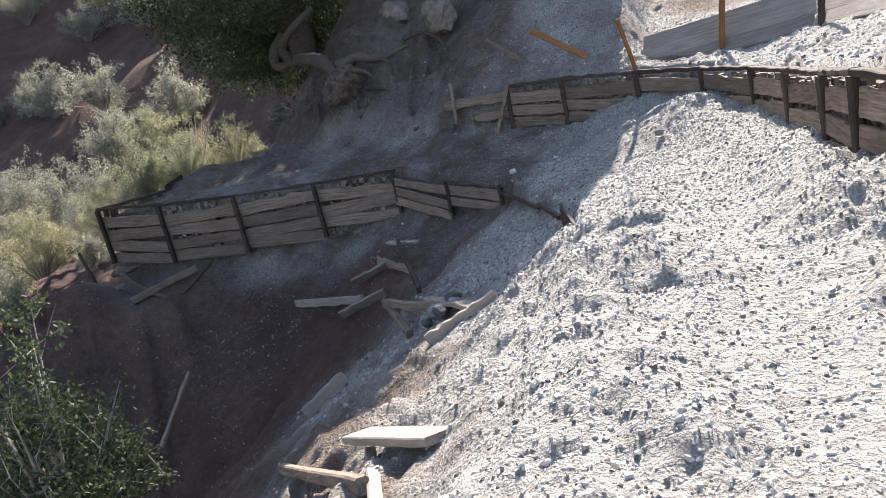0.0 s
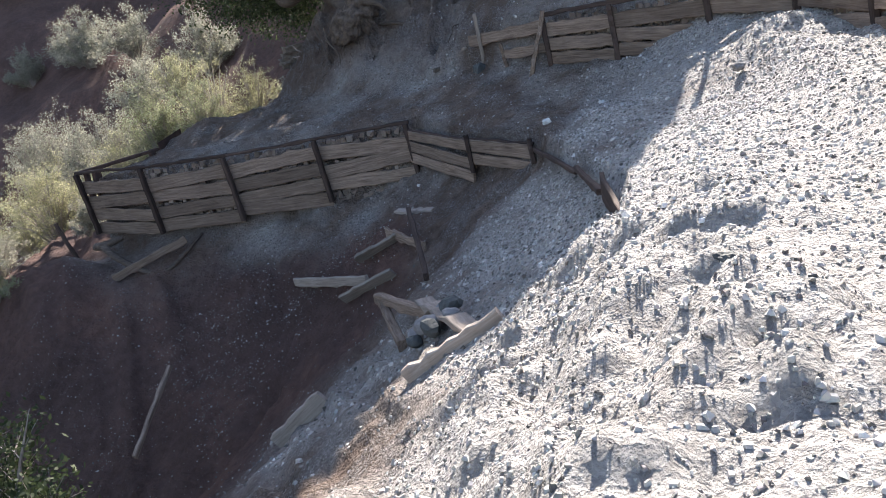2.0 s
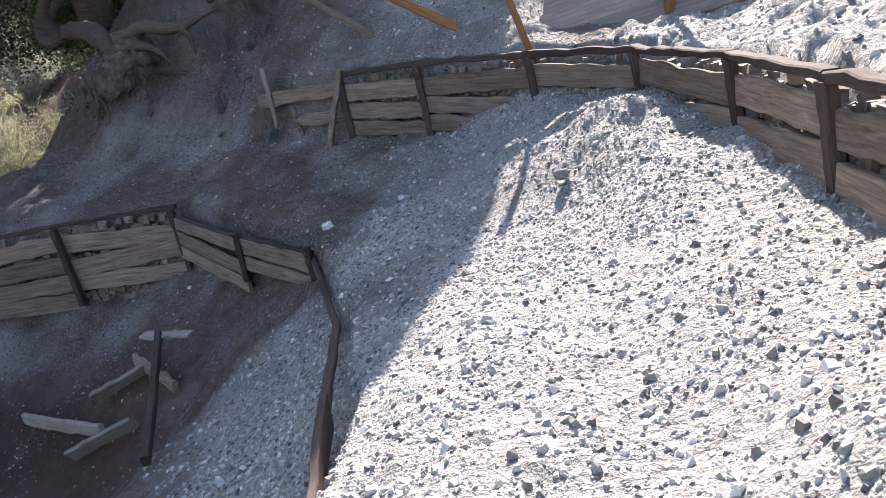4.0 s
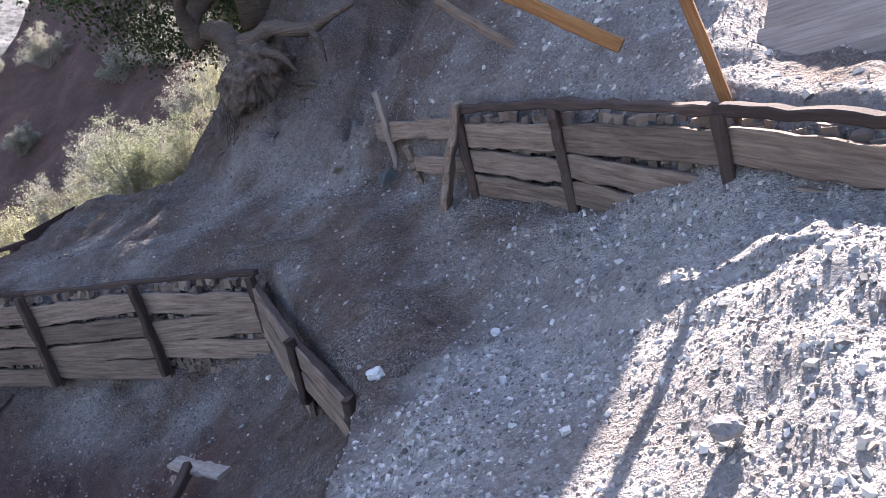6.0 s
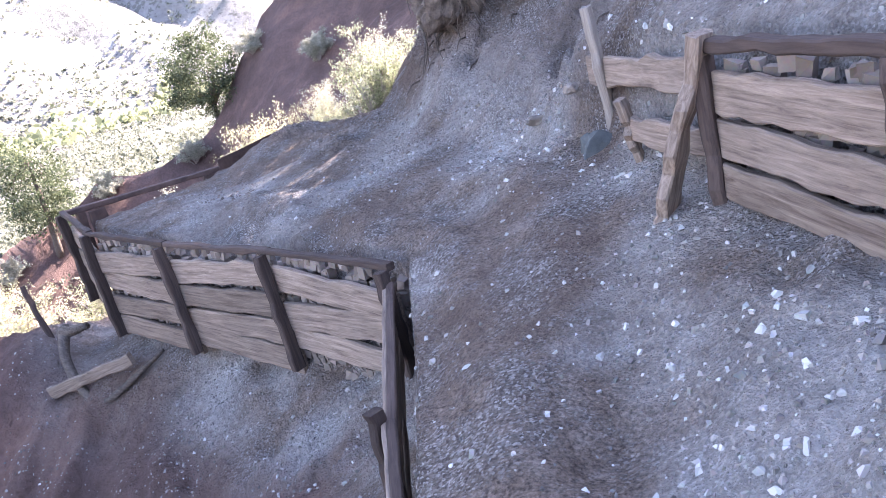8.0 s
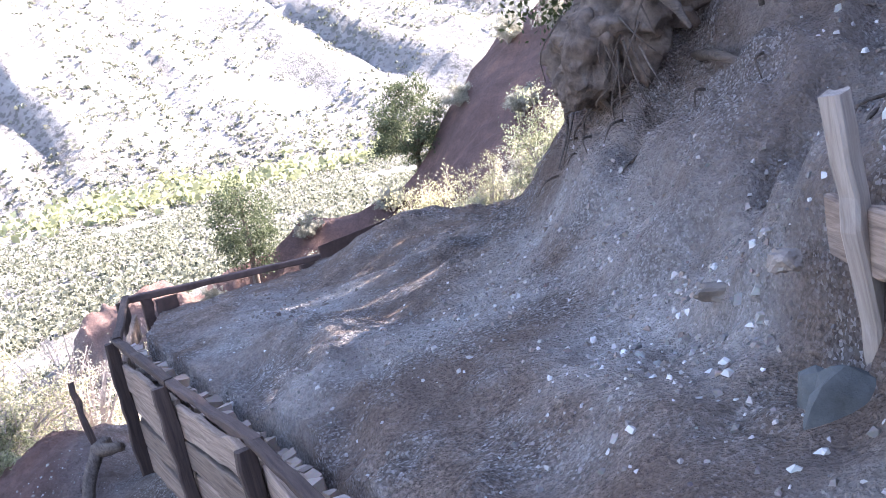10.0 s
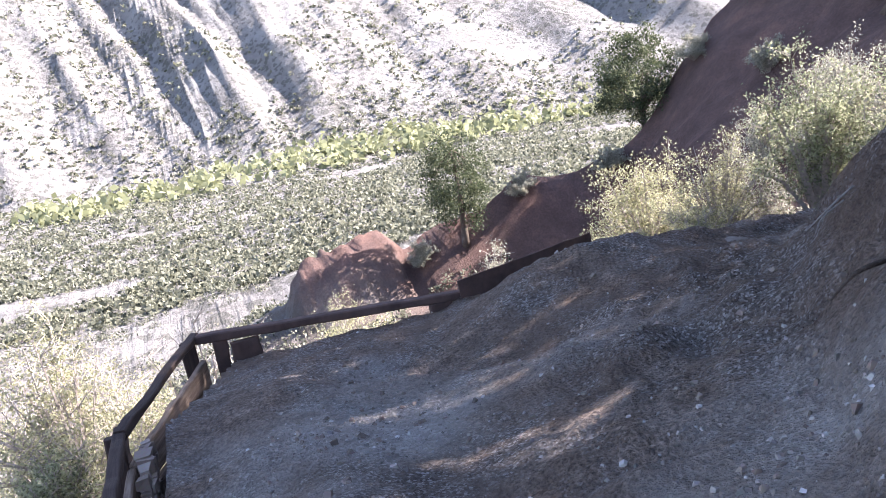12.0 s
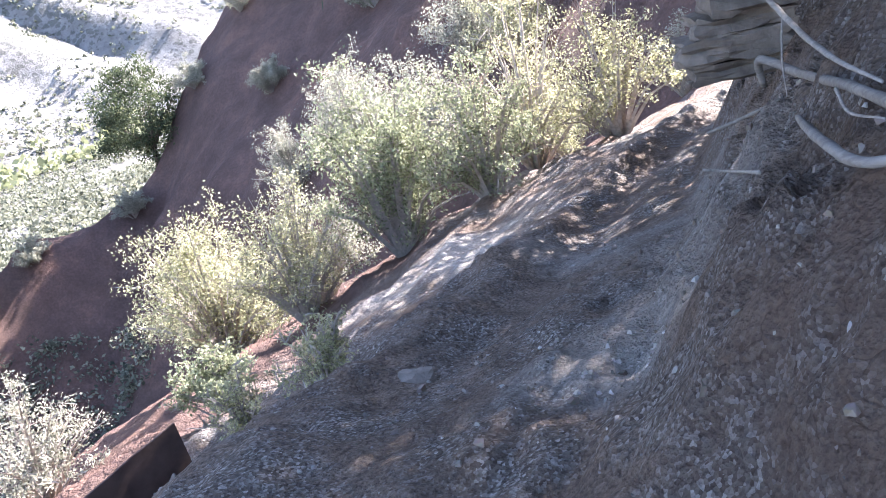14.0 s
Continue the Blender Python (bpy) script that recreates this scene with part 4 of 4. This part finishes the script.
for pts, rad in (
    ([(-6.37, 18.88, 0.36), (-6.35, 18.81, 0.47), (-6.17, 18.64, 0.44), (-5.85, 17.87, 0.56), (-5.66, 17.46, 0.60)], [0.0116, 0.0170, 0.0150, 0.0136, 0.0129]),
    ([(-6.13, 18.40, 0.37), (-5.89, 17.72, 0.49), (-5.75, 17.45, 0.51), (-5.66, 17.41, 0.52)], [0.0075, 0.0129, 0.0122, 0.0116]),
    ([(-6.37, 18.94, 0.70), (-6.22, 18.76, 0.59), (-5.90, 17.94, 0.62), (-5.75, 17.74, 0.59)], [0.0095, 0.0102, 0.0075, 0.0041]),
    ([(-5.87, 17.85, 0.56), (-5.82, 17.74, 0.53), (-5.69, 17.44, 0.59)], [0.0048, 0.0041, 0.0020]),
    ([(-6.27, 18.85, 0.62), (-6.25, 18.73, 0.48), (-6.24, 18.71, 0.35)], [0.0041, 0.0034, 0.0020]),
    ([(-6.74, 19.23, 0.10), (-6.53, 19.12, 0.19), (-6.35, 18.98, 0.28)], [0.0075, 0.0075, 0.0048]),
    ([(-6.73, 19.09, -0.02), (-6.60, 19.03, -0.01), (-6.07, 17.86, 0.36)], [0.0068, 0.0068, 0.0061]),
    ([(-5.50, 17.00, 0.26), (-5.54, 16.91, 0.18), (-5.61, 16.86, 0.09)], [0.0048, 0.0041, 0.0020]),
    ([(-5.51, 16.96, 0.21), (-5.54, 16.88, 0.15), (-5.53, 16.83, 0.09)], [0.0041, 0.0027, 0.0014])):
    bm = bmesh.new()
    tube_into(bm, pts, rad, len(pts) + 9, 8, 0.15)
    part("root", bm, PALE_ROOT, bank_roots, flat=False)
ledge("rock_ledge", "layered brown-grey rock ledge sticking out of the bank", (-6.80, 19.92, 0.37), (0.5, 0.45, 0.34), 30, 9)

# ---- single stones ----
rock((-1.86, 14.78, -0.16), (0.13, 0.07, 0.27), STONE_DARK, "large dark slate slab bedded in the bank", 27, 35, 0.5, 0.35, 3, 0.3, "slate_slab")
for n, (p, s, m, l) in enumerate((
    ((-0.74, 11.82, -0.42), (0.05, 0.04, 0.035), STONE_WHITE, "pale bluish-white stone on the trail edge"),
    ((-2.07, 14.15, -0.42), (0.035, 0.03, 0.025), STONE_WHITE, "white stone lying on the trail"),
    ((-0.12, 12.15, -0.33), (0.035, 0.03, 0.022), STONE_WHITE, "pale stone lying on the trail"),
    ((0.43, 5.38, 0.02), (0.06, 0.05, 0.045), STONE_DARK, "dark stone on the sunlit trail"),
    ((-1.55, 14.9, 0.33), (0.07, 0.05, 0.035), LEDGE, "grey stone in the gravel above the stake"),
    ((-0.6, 15.1, 0.95), (0.22, 0.14, 0.12), STONE, "grey boulder in the gravel above the wall"),
    ((-2.1, 14.9, 0.33), (0.055, 0.045, 0.035), LEDGE, "dark stone in the gravel beside the stake"),
    ((-2.6, 15.3, 0.05), (0.13, 0.06, 0.04), LEDGE, "flat brown stone on the bank"),
    ((-8.05, 17.85, -0.66), (0.09, 0.07, 0.05), LEDGE, "grey rock at the end of the steel plate"),
    ((-8.3, 17.7, -0.75), (0.06, 0.05, 0.04), STONE, "grey stone beside the steel plate"),
    ((-7.75, 18.1, -0.64), (0.11, 0.08, 0.05), LEDGE, "broad grey rock on the trail edge"),
    ((-3.2, 17.9, 2.2), (0.4, 0.34, 0.3), LEDGE, "large grey boulder on the hillside"),
    ((-2.2, 17.0, 1.95), (0.36, 0.3, 0.36), LEDGE, "grey boulder in the earth bank"),
    ((1.2, 10.55, 0.05), (0.06, 0.05, 0.04), STONE, "sunlit grey stone on the gravel"))):
    rock(p, s, m, l, n + 20, n * 57, 0.35, 0.35, 3, 0.35)

# ---- oak over the bank ----
tree("oak_tree", "dark green oak leaning over the eroded bank", "tree", (-5.7, 19.3, 2.2),
     [(0, 0, -0.6, 0.32), (-0.2, 0.1, 0.6, 0.26), (-0.5, 0.3, 1.3, 0.2)], 18, np.array([-1.2, 1.6, 2.4]), np.array([4.3, 5.6, 3.2]), 860, 170, 0.036, GREEN_DARK, 3, 0.26)

# second oak, added and placed so its crown keeps sun off the far trail
tree("oak_tree", "dark green oak added further along to shade the trail", "tree", (-6.4, 26.0, height(-6.4, 26.0)),
     [(0, 0, -0.6, 0.3), (-0.2, 0.1, 0.8, 0.24), (-0.5, 0.2, 1.6, 0.18)], 14, np.array([-1.0, 0.4, 3.0]), np.array([3.4, 4.4, 2.6]), 450, 80, 0.052, GREEN_DARK, 6, 0.28)


# ---- brush along the trail and in the gully ----
def shrub(label, x, y, width, tall, mat, seed, **more):
    return bush("shrub", label, "shrub", (x, y, height(x, y)), width, tall, mat, seed, group="brush on the slope", **more)


Y, S, P = "sunlit yellow-green brush on the slope", "grey-green sagebrush on the slope", "bright green pinyon shrub on the slope"
shrub(Y, -8.85, 18.5, 0.36, 0.45, GREEN_YELLOW, 2, leaf=0.016, stems=22, bare=0.3)
shrub(Y, -9.3, 18.2, 0.3, 0.5, GREEN_YELLOW, 33, leaf=0.016, stems=18, bare=0.4)
shrub(P, -12.3, 22.9, 1.15, 2.5, GREEN_PINE, 3, leaf=0.035, stems=36, twigs=12, per_twig=20)
shrub(P, -11.3, 23.6, 0.9, 1.9, GREEN_PINE, 5, leaf=0.03, per_twig=18)
shrub(Y, -11.6, 25.2, 1.3, 2.6, GREEN_YELLOW, 4, leaf=0.03, stems=34, per_twig=13, bare=0.25)
shrub(Y, -10.4, 25.4, 1.0, 1.9, GREEN_YELLOW, 34, leaf=0.03, per_twig=14, bare=0.15)
shrub(Y, -13.0, 21.7, 0.95, 1.7, GREEN_YELLOW, 6, leaf=0.024, stems=34, twigs=12, per_twig=16)
shrub(Y, -15.8, 22.2, 1.4, 2.6, GREEN_YELLOW, 7, leaf=0.034, stems=36, twigs=12, per_twig=18)
shrub(Y, -17.4, 23.2, 1.4, 2.4, GREEN_YELLOW, 8, leaf=0.034, stems=34, twigs=12, per_twig=18)
shrub(S, -15.2, 23.8, 1.1, 2.0, GREEN_GREY, 35, leaf=0.03, per_twig=18)
shrub(Y, -17.3, 33.8, 1.5, 2.6, GREEN_YELLOW, 9, leaf=0.045, stems=34, per_twig=18)
shrub(Y, -13.2, 28.6, 1.0, 1.6, GREEN_YELLOW, 10, leaf=0.03, per_twig=16)
shrub(S, -11.4, 30.0, 0.9, 1.4, GREEN_GREY, 11, leaf=0.028)
shrub(S, -22.0, 34.0, 2.2, 4.2, GREEN_GREY, 12, leaf=0.06, stems=40, twigs=12, per_twig=20)
shrub(S, -25.0, 35.5, 2.2, 4.2, GREEN_GREY, 13, leaf=0.06, stems=40, twigs=12, per_twig=16, bare=0.25)
shrub(S, -19.4, 32.2, 1.7, 3.0, GREEN_GREY, 14, leaf=0.05, stems=36, per_twig=20)
shrub(S, -28.0, 37.5, 2.0, 3.6, GREEN_GREY, 15, leaf=0.06, stems=36, per_twig=18)
shrub(S, -21.5, 38.0, 2.0, 3.2, GREEN_GREY, 16, leaf=0.06, stems=36, per_twig=18)
shrub(S, -17.5, 37.0, 1.8, 3.0, GREEN_GREY, 36, leaf=0.06, stems=36, per_twig=18)
shrub(S, -34.0, 39.5, 1.9, 3.4, GREEN_GREY, 17, leaf=0.06, stems=34, per_twig=18)
shrub(Y, -10.8, 13.1, 1.1, 1.8, GREEN_YELLOW, 18, leaf=0.026, stems=34, twigs=12, per_twig=14, bare=0.15)
shrub(Y, -12.6, 12.6, 1.3, 2.4, GREEN_YELLOW, 19, leaf=0.028, stems=34, twigs=12, per_twig=14, bare=0.2)
shrub(S, -13.6, 14.3, 1.3, 2.5, GREEN_GREY, 29, leaf=0.028, per_twig=9, bare=0.45)
shrub(Y, -16.0, 12.9, 1.5, 2.8, GREEN_YELLOW, 31, leaf=0.035, stems=34, per_twig=16)
shrub(S, -12.0, 10.8, 1.2, 2.0, GREEN_GREY, 32, leaf=0.028, bare=0.3)
shrub(S, -10.8, 17.0, 0.6, 0.8, GREEN_GREY, 20, leaf=0.025)
shrub(Y, -14.0, 16.6, 1.1, 1.6, GREEN_YELLOW, 21, leaf=0.03, stems=32)
shrub(P, -11.2, 19.2, 0.5, 0.75, GREEN_PINE, 22, leaf=0.025)
shrub(S, -15.0, 18.8, 1.0, 1.6, GREEN_GREY, 23, leaf=0.03, bare=0.3)
shrub(Y, -18.0, 15.5, 1.5, 2.2, GREEN_YELLOW, 24, leaf=0.035, stems=32)
shrub(S, -20.0, 12.0, 1.6, 2.4, GREEN_GREY, 37, leaf=0.04, stems=32)
shrub(Y, -22.0, 17.5, 1.6, 2.4, GREEN_YELLOW, 38, leaf=0.04, stems=32)
shrub(P, -9.9, 13.0, 0.5, 0.7, GREEN_PINE, 25, leaf=0.025)
bush("dark_shrub", "dense dark green shrub in the shaded gully", "shrub", (-5.7, 7.4, height(-5.7, 7.4)), 1.3, 3.4, GREEN_DARK, 30, leaf=0.045, per_twig=26, stems=34)
for n, (x, y, w) in enumerate(((-47, 55, 2.2), (-44, 60, 2.2), (-40, 62, 2.6), (-36, 66, 2.4), (-52, 54, 1.8), (-33, 58, 2.4), (-30, 64, 2.4), (-27, 56, 2.4), (-38, 52, 1.8), (-55, 43, 1.5), (-57, 37, 1.4), (-30, 47, 2.4), (-25, 44, 2.4), (-22, 50, 2.4), (-18, 45, 2.2), (-34, 52, 2.2), (-28, 70, 2.6), (-54, 50, 1.6), (-58, 29, 1.4), (-44, 48, 1.6))):
    shrub(S, x, y, w, w * 1.3, GREEN_GREY, 40 + n, leaf=0.08, per_twig=18, bare=0.2)

# ---- trees on the far spur ----
tree("juniper_tree", "round dark juniper on the red spur", "tree", (-57.5, 47.5, height(-57.5, 47.5)),
     [(0, 0, -0.5, 0.3), (0.1, 0, 1.0, 0.24), (-0.1, 0.1, 2.0, 0.18)], 9, np.array([0, 0, 4.4]), np.array([3.2, 3.4, 4.2]), 210, 80, 0.09, GREEN_JUNIPER, 8, 0.34, 0.2)
tree("pine_tree", "thin crooked pine on the red spur", "tree", (-56.8, 32.0, height(-56.8, 32.0)),
     [(0, 0, -0.5, 0.28), (0.2, 0, 2.2, 0.2), (-0.1, 0.1, 4.6, 0.13), (0.1, 0, 6.4, 0.06)], 9, np.array([0, 0, 4.4]), np.array([2.4, 2.4, 4.0]), 140, 70, 0.085, GREEN_JUNIPER, 11, 0.32, 0.2)


# ---- brush on the valley floor, gravel on the trail ----
def strew_brush():
    rng = np.random.default_rng(5)
    spots, sizes, tones = [], [], []
    for n, lo, hi, count, leaf in ((4200, 45, 120, 40, 0.13), (15000, 105, 300, 12, 0.36), (15000, 275, 800, 6, 0.72)):
        x = -np.exp(rng.uniform(np.log(lo), np.log(hi), n))
        y = rng.uniform(-0.75, 0.85, n) * -x + 12
        z = land(x, y)[0]
        ok = ((z < -14) | (lo > 250)) & (fbm(x, y, 30, 3, 77) > (-0.35 if lo < 250 else -0.15)) & (np.hypot(x + 61, y - 24) > 7)
        x, y, z = x[ok], y[ok], z[ok]
        w = rng.uniform(0.5, 1.3, len(x)) * (0.8 + 0.0022 * np.abs(x))
        for k in range(count):
            d = rng.normal(size=(len(x), 3))
            d /= np.linalg.norm(d, axis=1)[:, None]
            d *= (rng.random(len(x)) ** 0.33 * w)[:, None]
            spots.append(np.stack([x + d[:, 0], y + d[:, 1], z + np.abs(d[:, 2]) * 0.9], -1))
            sizes.append(np.full(len(x), leaf) * rng.uniform(0.6, 1.4, len(x)))
    me = leaf_mesh("valley_brush", np.concatenate(spots), np.concatenate(sizes), BRUSH, 0.6, rng)
    tagged(new("valley_brush", me), "grey-green brush dotting the valley floor", "brush", kind="stuff")
    n = 240
    x = -rng.uniform(225, 285, n)
    y = rng.uniform(-30, 190, n)
    z = land(x, y)[0]
    spots, sizes = [], []
    for k in range(14):
        spots.append(np.stack([x + rng.normal(size=n) * 1.6, y + rng.normal(size=n) * 1.6, z + np.abs(rng.normal(size=n)) * 2.0 + 0.5], -1))
        sizes.append(rng.uniform(0.8, 1.6, n))
    me = leaf_mesh("riverside_trees", np.concatenate(spots), np.concatenate(sizes), RIVER, 0.7, rng)
    tagged(new("riverside_trees", me), "yellow-green riverside trees in the valley", "trees", kind="stuff")


RIVER = leaves("riverside_leaves", (0.15, 0.165, 0.09), (0.34, 0.355, 0.2), 0.4)
BRUSH = leaves("valley_leaves", (0.04, 0.047, 0.032), (0.3, 0.305, 0.22), 0.4)
strew_brush()


def pebble_material(name, *tones):
    m, nt, bsdf = material(name)
    geo = nt.nodes.new("ShaderNodeNewGeometry")
    col = ramp(nt, geo.outputs["Random Per Island"], [(0.0, tones[0]), (0.5, tones[1]), (0.93, tones[2]), (1.0, tones[3])])
    n = node(nt, "ShaderNodeTexNoise", Scale=60.0, Detail=4.0)
    tex = nt.nodes.new("ShaderNodeTexCoord")
    nt.links.new(tex.outputs["Object"], n.inputs["Vector"])
    col = mix(nt, 0.3, col, n.outputs["Color"], "SOFT_LIGHT")
    nt.links.new(col, bsdf.inputs["Base Color"])
    bsdf.inputs["Roughness"].default_value = 0.8
    return m


def strew_stones(name, label, count, x0, x1, y0, y1, small, large, mat, seed, power=2.5):
    """Loose stones joined into one mesh, each a squashed, dented block lying on the ground."""
    rng = np.random.default_rng(seed)
    x, y = rng.uniform(x0, x1, count * 2), rng.uniform(y0, y1, count * 2)
    h, red, gravel, far = land(x, y)
    keep = np.where(rng.random(count * 2) < 0.06 + 0.94 * gravel**1.4)[0][:count]
    x, y, h = x[keep], y[keep], h[keep]
    n = len(x)
    size = small + (large - small) * rng.random(n) ** power
    cube = np.array([(a, b, c) for a in (-1, 1) for b in (-1, 1) for c in (-1, 1)], float) * 0.58
    v = cube[None] * (1 + rng.uniform(-0.5, 0.4, (n, 8, 3)))
    v[:, 1::2, :2] *= rng.uniform(0.35, 0.8, (n, 1, 2))
    v = v * (size[:, None] * rng.uniform(0.55, 1.2, (n, 3)))[:, None, :]
    ang = rng.uniform(0, 6.28, n)
    tilt = rng.uniform(-0.6, 0.6, n)
    c, s, ct, st = np.cos(ang)[:, None], np.sin(ang)[:, None], np.cos(tilt)[:, None], np.sin(tilt)[:, None]
    v[..., 2] *= 0.75
    vx, vz = v[..., 0] * ct - v[..., 2] * st, v[..., 0] * st + v[..., 2] * ct
    out = np.stack([x[:, None] + vx * c - v[..., 1] * s, y[:, None] + vx * s + v[..., 1] * c, h[:, None] + vz + size[:, None] * 0.05], -1).reshape(-1, 3)
    quads = np.array([(0, 1, 3, 2), (4, 6, 7, 5), (0, 4, 5, 1), (2, 3, 7, 6), (0, 2, 6, 4), (1, 5, 7, 3)])
    f = (quads[None] + np.arange(n)[:, None, None] * 8).reshape(-1, 4).astype(np.int32)
    me = bpy.data.meshes.new(name)
    me.vertices.add(len(out))
    me.vertices.foreach_set("co", out.astype(np.float32).ravel())
    me.loops.add(f.size)
    me.loops.foreach_set("vertex_index", f.ravel())
    me.polygons.add(len(f))
    me.polygons.foreach_set("use_smooth", np.zeros(len(f), bool))
    me.polygons.foreach_set("loop_start", np.arange(0, f.size, 4, dtype=np.int32))
    me.update(calc_edges=True)
    me.materials.append(mat)
    tagged(new(name, me), label, "gravel", kind="stuff")


# one gravel in two tones: sunlight and shade are put into the colours
PEBBLE_LIT = pebble_material("sunlit_pebbles", (0.1, 0.092, 0.085), (0.42, 0.415, 0.385), (0.56, 0.535, 0.5), (0.74, 0.73, 0.71))
PEBBLE_SHADED = pebble_material("shaded_pebbles", (0.11, 0.1, 0.092), (0.235, 0.205, 0.18), (0.42, 0.395, 0.37), (0.6, 0.59, 0.58))
STONES = pebble_material("loose_stones", (0.12, 0.11, 0.105), (0.24, 0.22, 0.2), (0.36, 0.335, 0.31), (0.5, 0.48, 0.46))
strew_stones("gravel", "loose gravel on the sunlit trail, in a sun-brightened tone", 38000, -1.8, 2.3, 1.0, 11.6, 0.005, 0.024, PEBBLE_LIT, 1, 2.7)
strew_stones("gravel", "loose gravel on the shaded trail, in a shade-darkened tone", 56000, -8.8, 1.8, 9.0, 18.6, 0.004, 0.022, PEBBLE_SHADED, 2, 2.6)
strew_stones("gravel", "loose tailings above the upper wall", 13000, -3.0, 4.2, 6.0, 17.0, 0.008, 0.04, PEBBLE_LIT, 3, 2.6)
strew_stones("gravel", "loose stones on the slope below the wall", 9000, -6.5, 0.0, 5.0, 14.0, 0.006, 0.028, PEBBLE_SHADED, 4, 2.6)
strew_stones("gravel", "coarse pale stones along the foot of the bank", 5200, -5.5, 1.0, 12.4, 16.0, 0.009, 0.032, PEBBLE_SHADED, 8, 2.4)
strew_stones("gravel", "scattered stones along the trail", 420, -8.0, 2.0, 2.0, 18.0, 0.012, 0.036, STONES, 5, 3.0)
CLOD = pebble_material("earth_clods", (0.12, 0.092, 0.076), (0.19, 0.15, 0.122), (0.25, 0.2, 0.168), (0.32, 0.28, 0.25))
strew_stones("clods", "crumbled brown earth clods on the bank", 6000, -8.0, -2.3, 14.6, 20.5, 0.008, 0.034, CLOD, 6, 2.6)


def rubble(line, depth, low, count, seed):
    """Stones packed behind the planks of a wall, seen in its gaps."""
    rng = np.random.default_rng(seed)
    pts = np.array([tuple(p) for p in line])
    k = rng.integers(0, len(pts) - 1, count)
    t = rng.random(count)[:, None]
    p = pts[k] * (1 - t) + pts[k + 1] * t
    d = pts[k + 1] - pts[k]
    back = np.stack([-d[:, 1], d[:, 0]], -1) / np.hypot(d[:, 0], d[:, 1])[:, None]
    back = back * np.sign(back[:, 1] + 0.8 * back[:, 0])[:, None]
    p[:, :2] += back * depth
    p[:, 2] -= rng.uniform(0.06, low, count)
    r = rng.uniform(0.03, 0.06, count)
    cube = np.array([(a, b, c) for a in (-1, 1) for b in (-1, 1) for c in (-1, 1)], float) * 0.7
    v = (p[:, None] + cube[None] * (1 + rng.uniform(-0.45, 0.3, (count, 8, 3))) * r[:, None, None]).reshape(-1, 3)
    quads = np.array([(0, 1, 3, 2), (4, 6, 7, 5), (0, 4, 5, 1), (2, 3, 7, 6), (0, 2, 6, 4), (1, 5, 7, 3)])
    f = (quads[None] + np.arange(count)[:, None, None] * 8).reshape(-1, 4)
    me = bpy.data.meshes.new("rubble")
    me.from_pydata(v.tolist(), [], f.tolist())
    me.materials.append(CLOD)
    tagged(new("rubble", me), "small stones packed behind the wall planks", "rubble", kind="stuff")


rubble(WALL_UP, 0.05, 0.6, 900, 3)
rubble(WALL_LOW[:4], 0.05, 1.0, 800, 4)
